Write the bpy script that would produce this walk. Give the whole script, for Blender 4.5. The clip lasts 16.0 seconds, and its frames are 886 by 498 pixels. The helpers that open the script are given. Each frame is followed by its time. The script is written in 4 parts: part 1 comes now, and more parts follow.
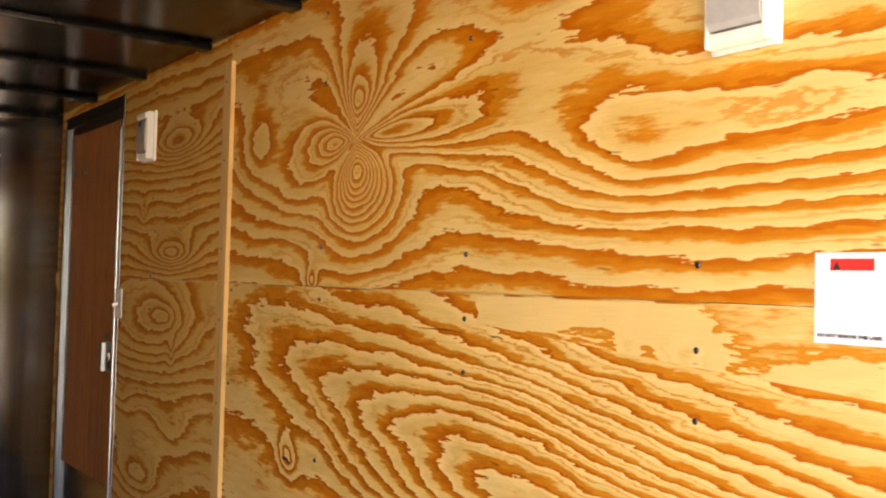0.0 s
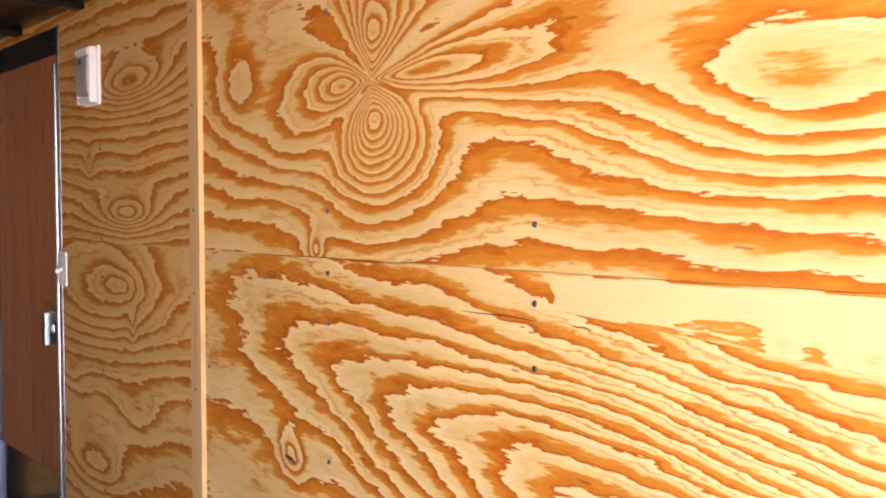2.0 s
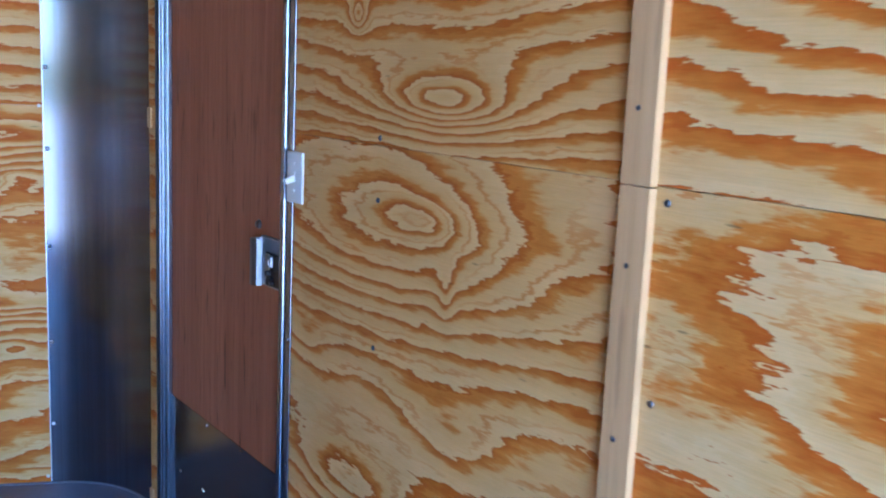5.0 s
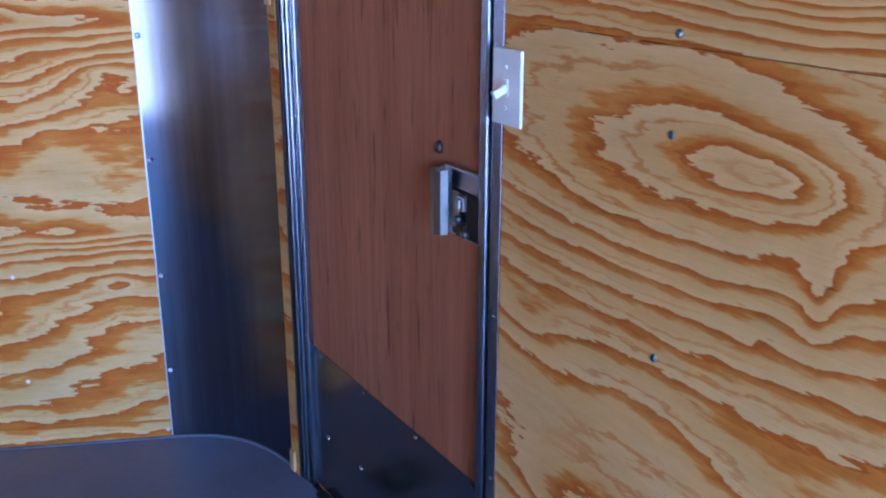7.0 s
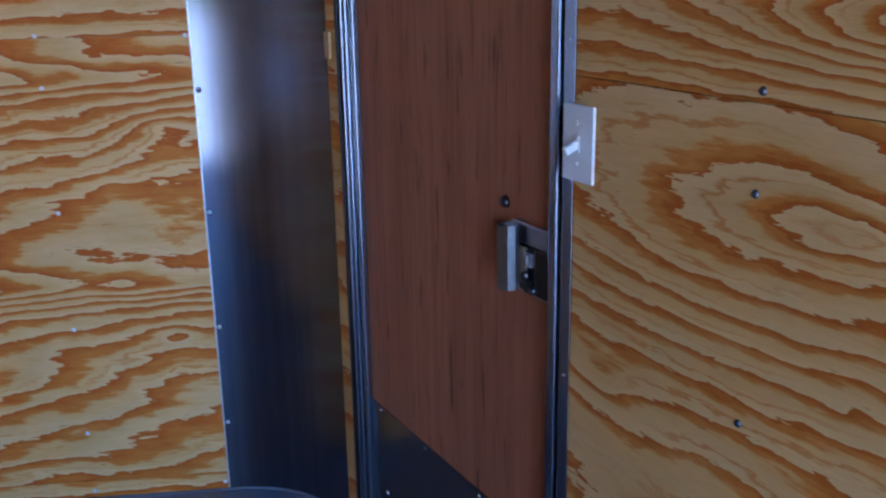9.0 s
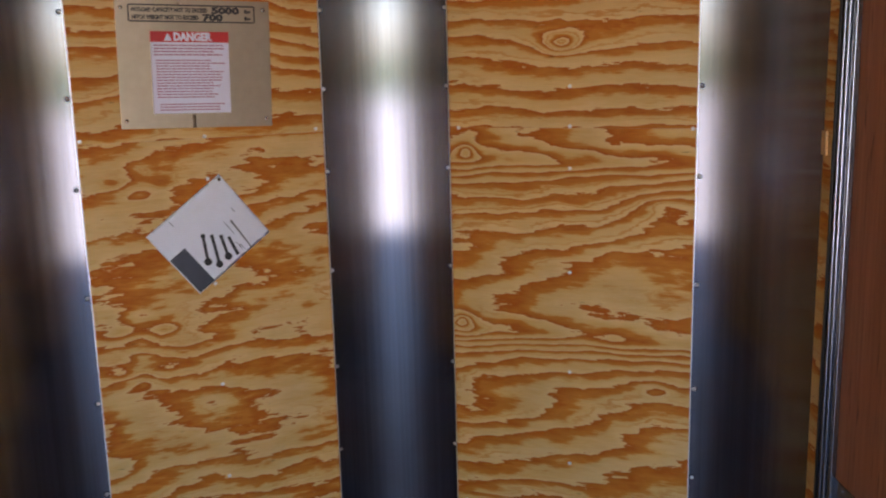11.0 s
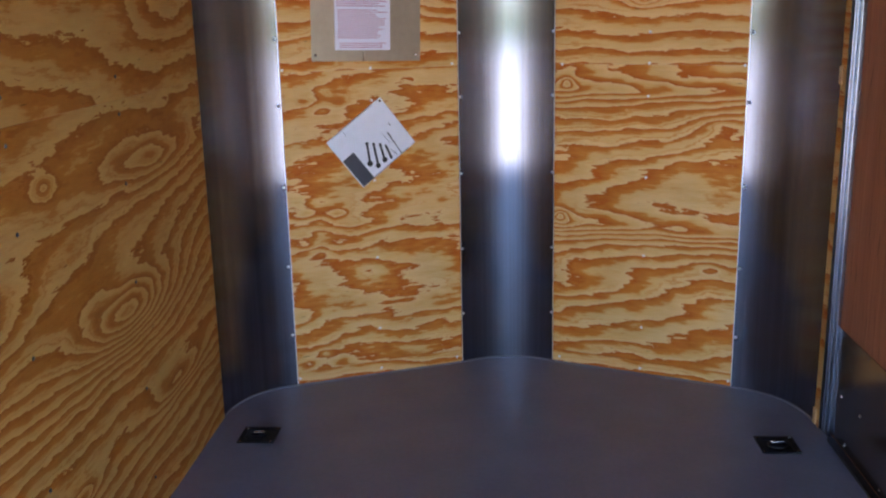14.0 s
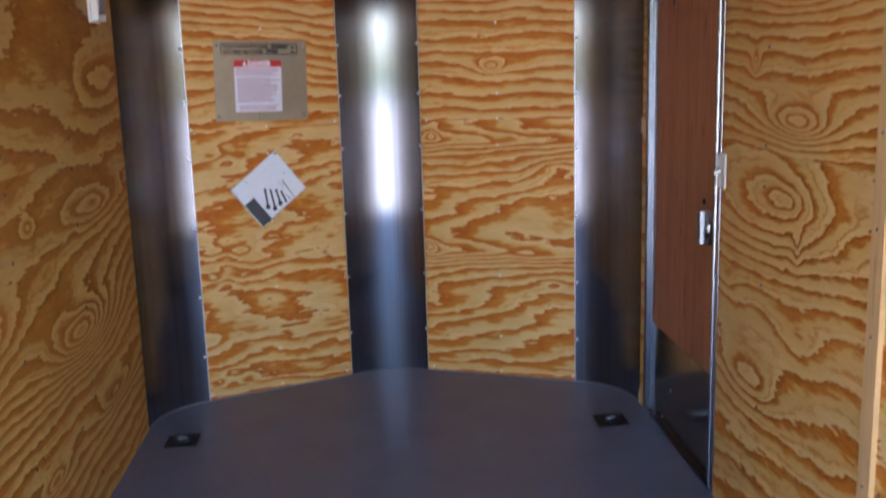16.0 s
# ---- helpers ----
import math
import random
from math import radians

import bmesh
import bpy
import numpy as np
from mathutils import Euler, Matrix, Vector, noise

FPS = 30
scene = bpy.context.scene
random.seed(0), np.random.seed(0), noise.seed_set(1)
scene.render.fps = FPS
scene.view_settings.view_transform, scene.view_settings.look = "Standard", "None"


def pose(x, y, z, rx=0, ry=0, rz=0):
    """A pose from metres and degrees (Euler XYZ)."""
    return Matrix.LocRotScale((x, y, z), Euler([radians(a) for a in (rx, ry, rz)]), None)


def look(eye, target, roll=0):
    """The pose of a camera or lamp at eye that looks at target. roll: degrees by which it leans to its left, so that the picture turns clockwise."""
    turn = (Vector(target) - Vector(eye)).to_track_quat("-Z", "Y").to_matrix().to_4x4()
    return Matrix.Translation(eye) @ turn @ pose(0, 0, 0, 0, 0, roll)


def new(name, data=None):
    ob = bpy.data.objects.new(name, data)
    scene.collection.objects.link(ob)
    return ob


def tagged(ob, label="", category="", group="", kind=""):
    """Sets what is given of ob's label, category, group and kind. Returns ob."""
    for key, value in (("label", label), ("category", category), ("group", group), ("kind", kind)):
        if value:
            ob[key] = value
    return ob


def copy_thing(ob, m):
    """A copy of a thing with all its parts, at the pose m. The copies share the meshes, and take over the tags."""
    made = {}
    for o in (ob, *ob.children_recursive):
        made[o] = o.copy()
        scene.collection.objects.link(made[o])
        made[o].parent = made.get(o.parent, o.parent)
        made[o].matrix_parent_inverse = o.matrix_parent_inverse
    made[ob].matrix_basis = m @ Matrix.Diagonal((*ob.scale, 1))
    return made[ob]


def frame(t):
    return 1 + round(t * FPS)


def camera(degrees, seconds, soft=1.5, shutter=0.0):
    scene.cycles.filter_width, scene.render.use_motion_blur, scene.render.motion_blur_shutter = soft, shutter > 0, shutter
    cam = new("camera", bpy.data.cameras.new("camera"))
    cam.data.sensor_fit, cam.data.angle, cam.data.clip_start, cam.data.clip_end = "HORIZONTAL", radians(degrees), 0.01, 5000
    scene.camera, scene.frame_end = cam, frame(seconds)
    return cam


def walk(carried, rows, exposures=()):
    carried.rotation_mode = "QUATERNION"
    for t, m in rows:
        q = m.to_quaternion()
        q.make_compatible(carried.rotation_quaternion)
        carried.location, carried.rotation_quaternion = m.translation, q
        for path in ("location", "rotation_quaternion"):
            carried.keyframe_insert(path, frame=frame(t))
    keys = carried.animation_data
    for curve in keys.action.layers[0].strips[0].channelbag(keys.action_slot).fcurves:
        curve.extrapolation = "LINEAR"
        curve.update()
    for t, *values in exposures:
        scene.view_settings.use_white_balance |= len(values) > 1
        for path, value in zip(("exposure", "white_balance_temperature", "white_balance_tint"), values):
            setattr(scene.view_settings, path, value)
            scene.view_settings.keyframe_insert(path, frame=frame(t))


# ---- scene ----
cam = camera(49.0, 16.0, soft=2.1, shutter=0.35)
PATH = [
    (0, (-0.13, -4.465, 1.25), (1.038, -2.843, 1.316), 1.5),
    (0.5, (-0.166, -4.347, 1.266), (1.056, -2.764, 1.276), 0.7),
    (1, (-0.14, -4.23, 1.286), (1.119, -2.677, 1.256), 0.1),
    (1.5, (-0.095, -4.113, 1.307), (1.195, -2.585, 1.249), -0.2),
    (2, (-0.09, -4.012, 1.33), (1.205, -2.49, 1.249), -0.1),
    (2.5, (-0.092, -3.847, 1.362), (1.161, -2.292, 1.249), -0.3),
    (3, (-0.054, -3.625, 1.34), (1.13, -2.016, 1.245), 0.8),
    (3.5, (-0.085, -3.415, 1.366), (1.088, -1.805, 1.193), 1.0),
    (4, (-0.056, -3.173, 1.325), (1.102, -1.555, 1.11), 2.4),
    (6.3, (0.202, -1.994, 1.391), (1.308, -0.424, 0.83), 0.9),
    (6.5, (0.212, -1.948, 1.38), (1.28, -0.365, 0.787), 0.7),
    (7, (0.229, -1.852, 1.371), (1.221, -0.241, 0.721), 0.1),
    (7.5, (0.232, -1.808, 1.361), (1.196, -0.173, 0.729), 0.1),
    (8, (0.235, -1.787, 1.364), (1.203, -0.144, 0.763), 0.0),
    (8.5, (0.231, -1.783, 1.372), (1.209, -0.137, 0.794), -0.1),
    (9, (0.211, -1.806, 1.39), (1.139, -0.129, 0.819), -1.0),
    (9.5, (0.181, -1.864, 1.426), (0.87, -0.071, 0.867), -2.5),
    (10, (0.089, -1.961, 1.457), (0.483, -0.062, 0.967), -2.5),
    (10.2, (0.093, -1.966, 1.443), (0.352, -0.034, 0.997), -2.4),
    (12.3, (0.093, -2.536, 1.475), (0.014, -0.574, 1.097), -1.0),
    (12.5, (0.113, -2.599, 1.482), (0.011, -0.638, 1.101), -0.9),
    (13, (0.046, -2.737, 1.488), (-0.047, -0.778, 1.097), -0.6),
    (13.5, (-0.022, -2.871, 1.504), (-0.114, -0.922, 1.062), -0.7),
    (14, (-0.014, -3.015, 1.456), (-0.149, -1.079, 0.97), -1.2),
    (14.5, (-0.021, -3.113, 1.488), (-0.149, -1.189, 0.955), -1.4),
    (15, (-0.052, -3.318, 1.401), (-0.091, -1.386, 0.884), -2.6),
    (15.5, (-0.076, -3.564, 1.456), (0.026, -1.638, 0.926), -2.8),
    (16, (-0.075, -3.739, 1.527), (0.066, -1.783, 1.134), -1.7),
]
EXPOSURES = [(0.0, 3.72, 10000, 17), (0.5, 4.12, 9800, 18), (1.0, 4.25, 8500, 31), (1.5, 4.46, 6600, 28), (2.0, 4.44, 6700, 28), (2.5, 4.38, 7100, 26), (3.5, 4.50, 7100, 20), (4.0, 4.45, 4500, 12),
             (6.5, 4.8, 4150, 20), (7.0, 4.68, 4250, 22), (7.5, 4.52, 4400, 21), (8.0, 4.25, 4700, 19), (9.0, 3.92, 4300, 18), (9.5, 3.95, 5800, 20), (10.0, 3.58, 6900, 26),
             (12.5, 4.05, 5900, 22), (14.0, 4.10, 5780, 22), (16.0, 4.16, 5780, 19)]
walk(cam, [(t, look(eye, target, roll)) for t, eye, target, roll in PATH], EXPOSURES)

# ---- light ----
world = bpy.data.worlds.new("world")
scene.world = world
world.use_nodes = True
sky = world.node_tree.nodes.new("ShaderNodeTexSky")
sky.sky_type = "NISHITA"
sky.sun_disc = False
sky.sun_elevation = radians(52)
sky.sun_rotation = radians(70)
back = world.node_tree.nodes["Background"]
back.inputs[1].default_value = 0.12
world.node_tree.links.new(sky.outputs[0], back.inputs[0])

sun = new("sun", bpy.data.lights.new("sun", "SUN"))
sun.data.energy = 4.0
sun.data.angle = radians(0.5)
sun.data.color = (1.0, 0.95, 0.87)
sun.matrix_world = look((6.0, 2.2, 8.2), (0, 0, 0))

# ---- dimensions ----
HALF = 1.06          # inner faces of the side walls
REAR = -4.15         # rear sill
TOP = 1.985          # ceiling
SEAM = 1.228         # joint between lower and upper sheets
NX, NY = 0.862, 0.565    # outer ends of the nose walls
CX, CW, CY = -0.02, 0.19, 0.847   # cover in the nose: middle, half width, depth
SLOPE = math.hypot(NX - CW, CY - NY)
NC, NS = (NX - CW) / SLOPE, (CY - NY) / SLOPE


# ---- materials ----
def material(name):
    m = bpy.data.materials.new(name)
    m.use_nodes = True
    return m, m.node_tree.nodes, m.node_tree.links, m.node_tree.nodes["Principled BSDF"]


def math_node(nodes, links, op, a, b=None, c=None):
    n = nodes.new("ShaderNodeMath")
    n.operation = op
    for i, v in enumerate((a, b, c)):
        if v is None:
            continue
        if isinstance(v, (int, float)):
            n.inputs[i].default_value = v
        else:
            links.new(v, n.inputs[i])
    return n.outputs[0]


def noise_node(nodes, links, vec, scale, detail=2.0, rough=0.5):
    """Noise over a vector stretched by scale (x, y, z)."""
    mp = nodes.new("ShaderNodeMapping")
    mp.inputs["Scale"].default_value = scale
    links.new(vec, mp.inputs["Vector"])
    n = nodes.new("ShaderNodeTexNoise")
    n.inputs["Scale"].default_value = 1.0
    n.inputs["Detail"].default_value = detail
    n.inputs["Roughness"].default_value = rough
    links.new(mp.outputs[0], n.inputs["Vector"])
    return n.outputs["Fac"]


def ramp_node(nodes, links, fac, stops):
    n = nodes.new("ShaderNodeValToRGB")
    el = n.color_ramp.elements
    while len(el) > 1:
        el.remove(el[-1])
    el[0].position, el[0].color = stops[0][0], (*stops[0][1], 1)
    for p, c in stops[1:]:
        e = el.new(p)
        e.color = (*c, 1)
    links.new(fac, n.inputs[0])
    return n.outputs[0]


def bump(nodes, links, bsdf, height, strength, distance=0.001):
    n = nodes.new("ShaderNodeBump")
    n.inputs["Strength"].default_value = strength
    n.inputs["Distance"].default_value = distance
    links.new(height, n.inputs["Height"])
    links.new(n.outputs[0], bsdf.inputs["Normal"])


PALE = (0.73, 0.500, 0.215)
PALE2 = (0.67, 0.420, 0.145)
MID = (0.58, 0.208, 0.019)
DEEP = (0.46, 0.110, 0.006)
AMBER = ((0.69, 0.440, 0.168), (0.63, 0.365, 0.110), (0.54, 0.203, 0.021), (0.42, 0.114, 0.007))


def pair(v):
    return v if isinstance(v, tuple) else (v, v)


def plywood(name, along, rate, tilt, knots, wander=1.6, seed=0.0, cover=0.56, slope=0.0, ragged=0.62, tones=None, doubled=0.46, pinch=None):
    """Rotary-cut fir veneer: growth rings cut as level lines of a surface with knots.
    along: direction of the grain, which climbs by slope; rate: rings a metre across it;
    knots: (u, v, length, height, rings); a length or height may be a pair, for the sides towards lower and higher values,
    and a sixth value makes the rings close up towards the middle;
    doubled: the lower, the more thin second lines; pinch: (u, v, length, height, rings) of a bud from which the rings run out in four lobes."""
    m, nodes, links, bsdf = material(name)
    pale, pale2, mid, deep = tones or (PALE, PALE2, MID, DEEP)
    geo = nodes.new("ShaderNodeNewGeometry")
    dot = nodes.new("ShaderNodeVectorMath")
    dot.operation = "DOT_PRODUCT"
    links.new(geo.outputs["Position"], dot.inputs[0])
    dot.inputs[1].default_value = along
    sep = nodes.new("ShaderNodeSeparateXYZ")
    links.new(geo.outputs["Position"], sep.inputs[0])
    uv = nodes.new("ShaderNodeCombineXYZ")
    links.new(dot.outputs["Value"], uv.inputs[0])
    links.new(sep.outputs[2], uv.inputs[1])
    uv.inputs[2].default_value = seed
    p = uv.outputs[0]
    along_grain = dot.outputs["Value"]
    across = math_node(nodes, links, "MULTIPLY_ADD", along_grain, -slope, sep.outputs[2])

    def reach(value, at, sizes):
        """Distance from at, each side measured in its own size."""
        low, high = pair(sizes)
        d = math_node(nodes, links, "SUBTRACT", value, at)
        if low == high:
            return math_node(nodes, links, "MULTIPLY", d, 1 / low)
        return math_node(nodes, links, "MAXIMUM", math_node(nodes, links, "MULTIPLY", d, -1 / low), math_node(nodes, links, "MULTIPLY", d, 1 / high))

    f = math_node(nodes, links, "MULTIPLY", sep.outputs[2], rate)
    f = math_node(nodes, links, "MULTIPLY_ADD", along_grain, tilt, f)
    f = math_node(nodes, links, "MULTIPLY_ADD", noise_node(nodes, links, p, (1.1, 2.6, 1), 1.5), wander * 2.2, f)
    f = math_node(nodes, links, "MULTIPLY_ADD", noise_node(nodes, links, p, (5, 13, 1), 2.0), wander * 0.55, f)
    f = math_node(nodes, links, "MULTIPLY_ADD", noise_node(nodes, links, p, (14, 62, 1), 3.0, 0.58), ragged, f)
    f = math_node(nodes, links, "MULTIPLY_ADD", noise_node(nodes, links, p, (34, 240, 1), 2.0, 0.6), ragged * 0.32, f)
    for u, v, lu, lv, rings, *pinched in knots:
        du, dv = reach(along_grain, u, lu), reach(across, v, lv)
        if pinched:
            d = math_node(nodes, links, "MULTIPLY_ADD", du, du, math_node(nodes, links, "MULTIPLY", dv, dv))
            d = math_node(nodes, links, "POWER", math_node(nodes, links, "ADD", math_node(nodes, links, "SQRT", d), 1.0), 2.0)
        else:
            d = math_node(nodes, links, "MULTIPLY_ADD", du, du, math_node(nodes, links, "MULTIPLY_ADD", dv, dv, 1.0))
            d = math_node(nodes, links, "POWER", d, 1.5)
        f = math_node(nodes, links, "ADD", f, math_node(nodes, links, "DIVIDE", rings, d))
    if pinch:
        du, dv = reach(along_grain, pinch[0], pinch[2]), reach(across, pinch[1], pinch[3])
        uu, vv = math_node(nodes, links, "MULTIPLY", du, du), math_node(nodes, links, "MULTIPLY", dv, dv)
        dd = math_node(nodes, links, "ADD", math_node(nodes, links, "ADD", uu, vv), 0.0004)
        lobe = math_node(nodes, links, "DIVIDE", math_node(nodes, links, "SUBTRACT", uu, vv), dd)
        far = math_node(nodes, links, "SQRT", dd)
        fade = math_node(nodes, links, "MULTIPLY", far, math_node(nodes, links, "POWER", math.e, math_node(nodes, links, "SUBTRACT", 1.0, far)))
        lobe = math_node(nodes, links, "MULTIPLY", math_node(nodes, links, "MULTIPLY", lobe, lobe), fade)
        f = math_node(nodes, links, "MULTIPLY_ADD", lobe, pinch[4], f)
    s = math_node(nodes, links, "FRACT", f)
    broad = noise_node(nodes, links, p, (2.3, 6, 1), 2.0)
    s = math_node(nodes, links, "ADD", s, math_node(nodes, links, "MULTIPLY_ADD", broad, 0.8, -0.40))
    # bands of late wood with patches of early wood left in them
    islands = noise_node(nodes, links, p, (7, 34, 1), 3.0, 0.62)
    s = math_node(nodes, links, "ADD", s, math_node(nodes, links, "MULTIPLY_ADD", islands, 0.44, -0.22))
    rings = ramp_node(nodes, links, s, [(0.0, pale), (cover - 0.09, pale2), (cover + 0.04, mid), (0.90, deep), (0.975, deep), (1.0, pale)])
    # thin second lines within the pale wood, here and there
    thin = math_node(nodes, links, "FRACT", math_node(nodes, links, "MULTIPLY_ADD", f, 2.0, 0.35))
    thin = ramp_node(nodes, links, thin, [(0.74, (0, 0, 0)), (0.86, (0.75, 0.75, 0.75)), (0.96, (0.75, 0.75, 0.75)), (1.0, (0, 0, 0))])
    where = ramp_node(nodes, links, noise_node(nodes, links, p, (1.9, 4.7, 1), 2.0), [(doubled, (0, 0, 0)), (doubled + 0.14, (1, 1, 1))])
    second = nodes.new("ShaderNodeMix")
    second.data_type = "RGBA"
    links.new(math_node(nodes, links, "MULTIPLY", thin, where), second.inputs[0])
    links.new(rings, second.inputs[6])
    second.inputs[7].default_value = (*mid, 1)
    rings = second.outputs[2]
    fibre = noise_node(nodes, links, p, (9, 420, 1), 3.0, 0.65)
    blotch = noise_node(nodes, links, p, (3, 5, 1), 3.0)
    tone = math_node(nodes, links, "MULTIPLY_ADD", fibre, 0.26, 0.78)
    tone = math_node(nodes, links, "MULTIPLY_ADD", blotch, 0.26, math_node(nodes, links, "ADD", tone, -0.04))
    specks = noise_node(nodes, links, p, (16, 85, 1), 1.0)
    tone = math_node(nodes, links, "MULTIPLY", tone, ramp_node(nodes, links, specks, [(0.19, (0.5, 0.5, 0.5)), (0.25, (1, 1, 1))]))
    mix = nodes.new("ShaderNodeVectorMath")
    mix.operation = "SCALE"
    links.new(rings, mix.inputs[0])
    links.new(tone, mix.inputs["Scale"])
    links.new(mix.outputs[0], bsdf.inputs["Base Color"])
    bsdf.inputs["Roughness"].default_value = 0.62
    bsdf.inputs["Specular IOR Level"].default_value = 0.18
    bump(nodes, links, bsdf, fibre, 0.25)
    return m


def speckled(name, colour, rough, scale=(40, 40, 40), amount=0.25, metal=0.0, relief=0.1, spec=0.5):
    """A plain surface with grain at two scales."""
    m, nodes, links, bsdf = material(name)
    tc = nodes.new("ShaderNodeTexCoord")
    fine = noise_node(nodes, links, tc.outputs["Object"], scale, 4.0, 0.6)
    wide = noise_node(nodes, links, tc.outputs["Object"], tuple(s * 0.08 for s in scale), 2.0)
    mixed = math_node(nodes, links, "MULTIPLY_ADD", wide, 0.6, math_node(nodes, links, "MULTIPLY", fine, 0.4))
    lo = tuple(c * (1 - amount) for c in colour)
    hi = tuple(min(1, c * (1 + amount)) for c in colour)
    links.new(ramp_node(nodes, links, mixed, [(0.3, lo), (0.7, hi)]), bsdf.inputs["Base Color"])
    bsdf.inputs["Roughness"].default_value = rough
    bsdf.inputs["Metallic"].default_value = metal
    bsdf.inputs["Specular IOR Level"].default_value = spec
    if relief:
        bump(nodes, links, bsdf, fine, relief)
    return m


def brushed(name, colour, rough, stretch, relief=0.05):
    """Rolled metal with fine drawn lines along one direction."""
    m, nodes, links, bsdf = material(name)
    tc = nodes.new("ShaderNodeTexCoord")
    lines = noise_node(nodes, links, tc.outputs["Object"], stretch, 3.0, 0.7)
    dull = noise_node(nodes, links, tc.outputs["Object"], (3, 3, 1.2), 3.0)
    lo = tuple(c * 0.9 for c in colour)
    links.new(ramp_node(nodes, links, lines, [(0.3, lo), (0.7, colour)]), bsdf.inputs["Base Color"])
    bsdf.inputs["Metallic"].default_value = 1.0
    r = math_node(nodes, links, "MULTIPLY_ADD", dull, 0.10, rough - 0.05)
    r = math_node(nodes, links, "MULTIPLY_ADD", lines, 0.06, r)
    links.new(r, bsdf.inputs["Roughness"])
    bump(nodes, links, bsdf, lines, relief, 0.0005)
    return m


def rolled_steel(name, colour, rough, haze, share):
    """Mill-finished sheet, drawn upright, so that it spreads light sideways; share: part of it with a duller haze."""
    m, nodes, links, bsdf = material(name)
    tc = nodes.new("ShaderNodeTexCoord")
    lines = noise_node(nodes, links, tc.outputs["Object"], (160, 160, 0.8), 3.0, 0.7)
    dull = noise_node(nodes, links, tc.outputs["Object"], (5, 5, 2.0), 3.0)
    streaks = noise_node(nodes, links, tc.outputs["Object"], (42, 42, 0.25), 2.0, 0.6)
    lo = tuple(c * 0.72 for c in colour)
    tone = ramp_node(nodes, links, math_node(nodes, links, "MULTIPLY_ADD", streaks, 0.55, math_node(nodes, links, "MULTIPLY", lines, 0.45)), [(0.36, lo), (0.62, colour)])
    geo = nodes.new("ShaderNodeNewGeometry")
    across = nodes.new("ShaderNodeVectorMath")
    across.operation = "CROSS_PRODUCT"
    links.new(geo.outputs["Normal"], across.inputs[0])
    across.inputs[1].default_value = (0, 0, 1)
    lobes = []
    for r, stretch in ((rough, -0.74), (haze, -0.80)):
        shader = nodes.new("ShaderNodeBsdfAnisotropic")
        shader.distribution = "BECKMANN"
        links.new(tone, shader.inputs["Color"])
        shader.inputs["Anisotropy"].default_value = stretch
        links.new(across.outputs[0], shader.inputs["Tangent"])
        links.new(math_node(nodes, links, "MULTIPLY_ADD", dull, 0.03, r - 0.015), shader.inputs["Roughness"])
        lobes.append(shader)
    mix = nodes.new("ShaderNodeMixShader")
    mix.inputs[0].default_value = share
    nodes.remove(bsdf)
    links.new(lobes[0].outputs[0], mix.inputs[1])
    links.new(lobes[1].outputs[0], mix.inputs[2])
    links.new(mix.outputs[0], nodes["Material Output"].inputs["Surface"])
    return m


def upright_wood(name, low, middle, high, pore):
    """Straight-grained wood, grain upright, with pores."""
    m, nodes, links, bsdf = material(name)
    geo = nodes.new("ShaderNodeNewGeometry")
    p = geo.outputs["Position"]
    g = noise_node(nodes, links, p, (40, 55, 1.4), 4.0, 0.65)
    wide = noise_node(nodes, links, p, (4, 7, 0.6), 2.0)
    pores = noise_node(nodes, links, p, (60, 230, 7), 2.0, 0.6)
    t = math_node(nodes, links, "MULTIPLY_ADD", wide, 0.5, math_node(nodes, links, "MULTIPLY", g, 0.5))
    base = ramp_node(nodes, links, t, [(0.3, low), (0.5, middle), (0.7, high)])
    dark = ramp_node(nodes, links, pores, [(0.28, (0.5 + pore / 2,) * 3), (0.45, (1, 1, 1))])
    mul = nodes.new("ShaderNodeVectorMath")
    mul.operation = "MULTIPLY"
    links.new(base, mul.inputs[0])
    links.new(dark, mul.inputs[1])
    flecks = noise_node(nodes, links, p, (1, 42, 4.5), 3.0, 0.6)
    spots = ramp_node(nodes, links, flecks, [(0.29, (pore, pore, pore)), (0.40, (1, 1, 1))])
    mul2 = nodes.new("ShaderNodeVectorMath")
    mul2.operation = "MULTIPLY"
    links.new(mul.outputs[0], mul2.inputs[0])
    links.new(spots, mul2.inputs[1])
    links.new(mul2.outputs[0], bsdf.inputs["Base Color"])
    bsdf.inputs["Roughness"].default_value = 0.55
    bsdf.inputs["Specular IOR Level"].default_value = 0.22
    bump(nodes, links, bsdf, pores, 0.2)
    return m


SIDE = (0.0, 1.0, 0.0)
LEFT_NOSE = (NC, NS, 0.0)
RIGHT_NOSE = (NC, -NS, 0.0)
ply_rear_upper = plywood("plywood_rear_upper", SIDE, 9, 0.2, [
    (-2.462, 1.510, 0.110, (0.105, 0.060), 4.0), (-2.335, 1.585, (0.05, 0.075), 0.032, 0.8), (-2.448, 1.688, 0.060, 0.042, 1.8), (-2.2, 1.47, 0.45, 0.16, 3.0),
    (-1.90, 1.64, 0.12, 0.13, 2.2), (-3.40, 1.49, (1.6, 0.36), 0.17, 5.6), (-3.5, 1.82, 0.7, 0.07, 2), (-2.237, 1.246, 0.032, 0.040, 2.2)], 1.2, 1.3, 0.53,
    pinch=(-2.443, 1.588, (0.20, 0.105), (0.080, 0.090), 4.0))
ply_rear_lower = plywood("plywood_rear_lower", SIDE, -1.5, 1.2, [
    (-3.9, 1.49, 1.9, 0.26, 15), (-2.129, 1.223, 0.055, 0.05, 2.5)], 1.5, 4.7, 0.54, 0.21, 0.8)
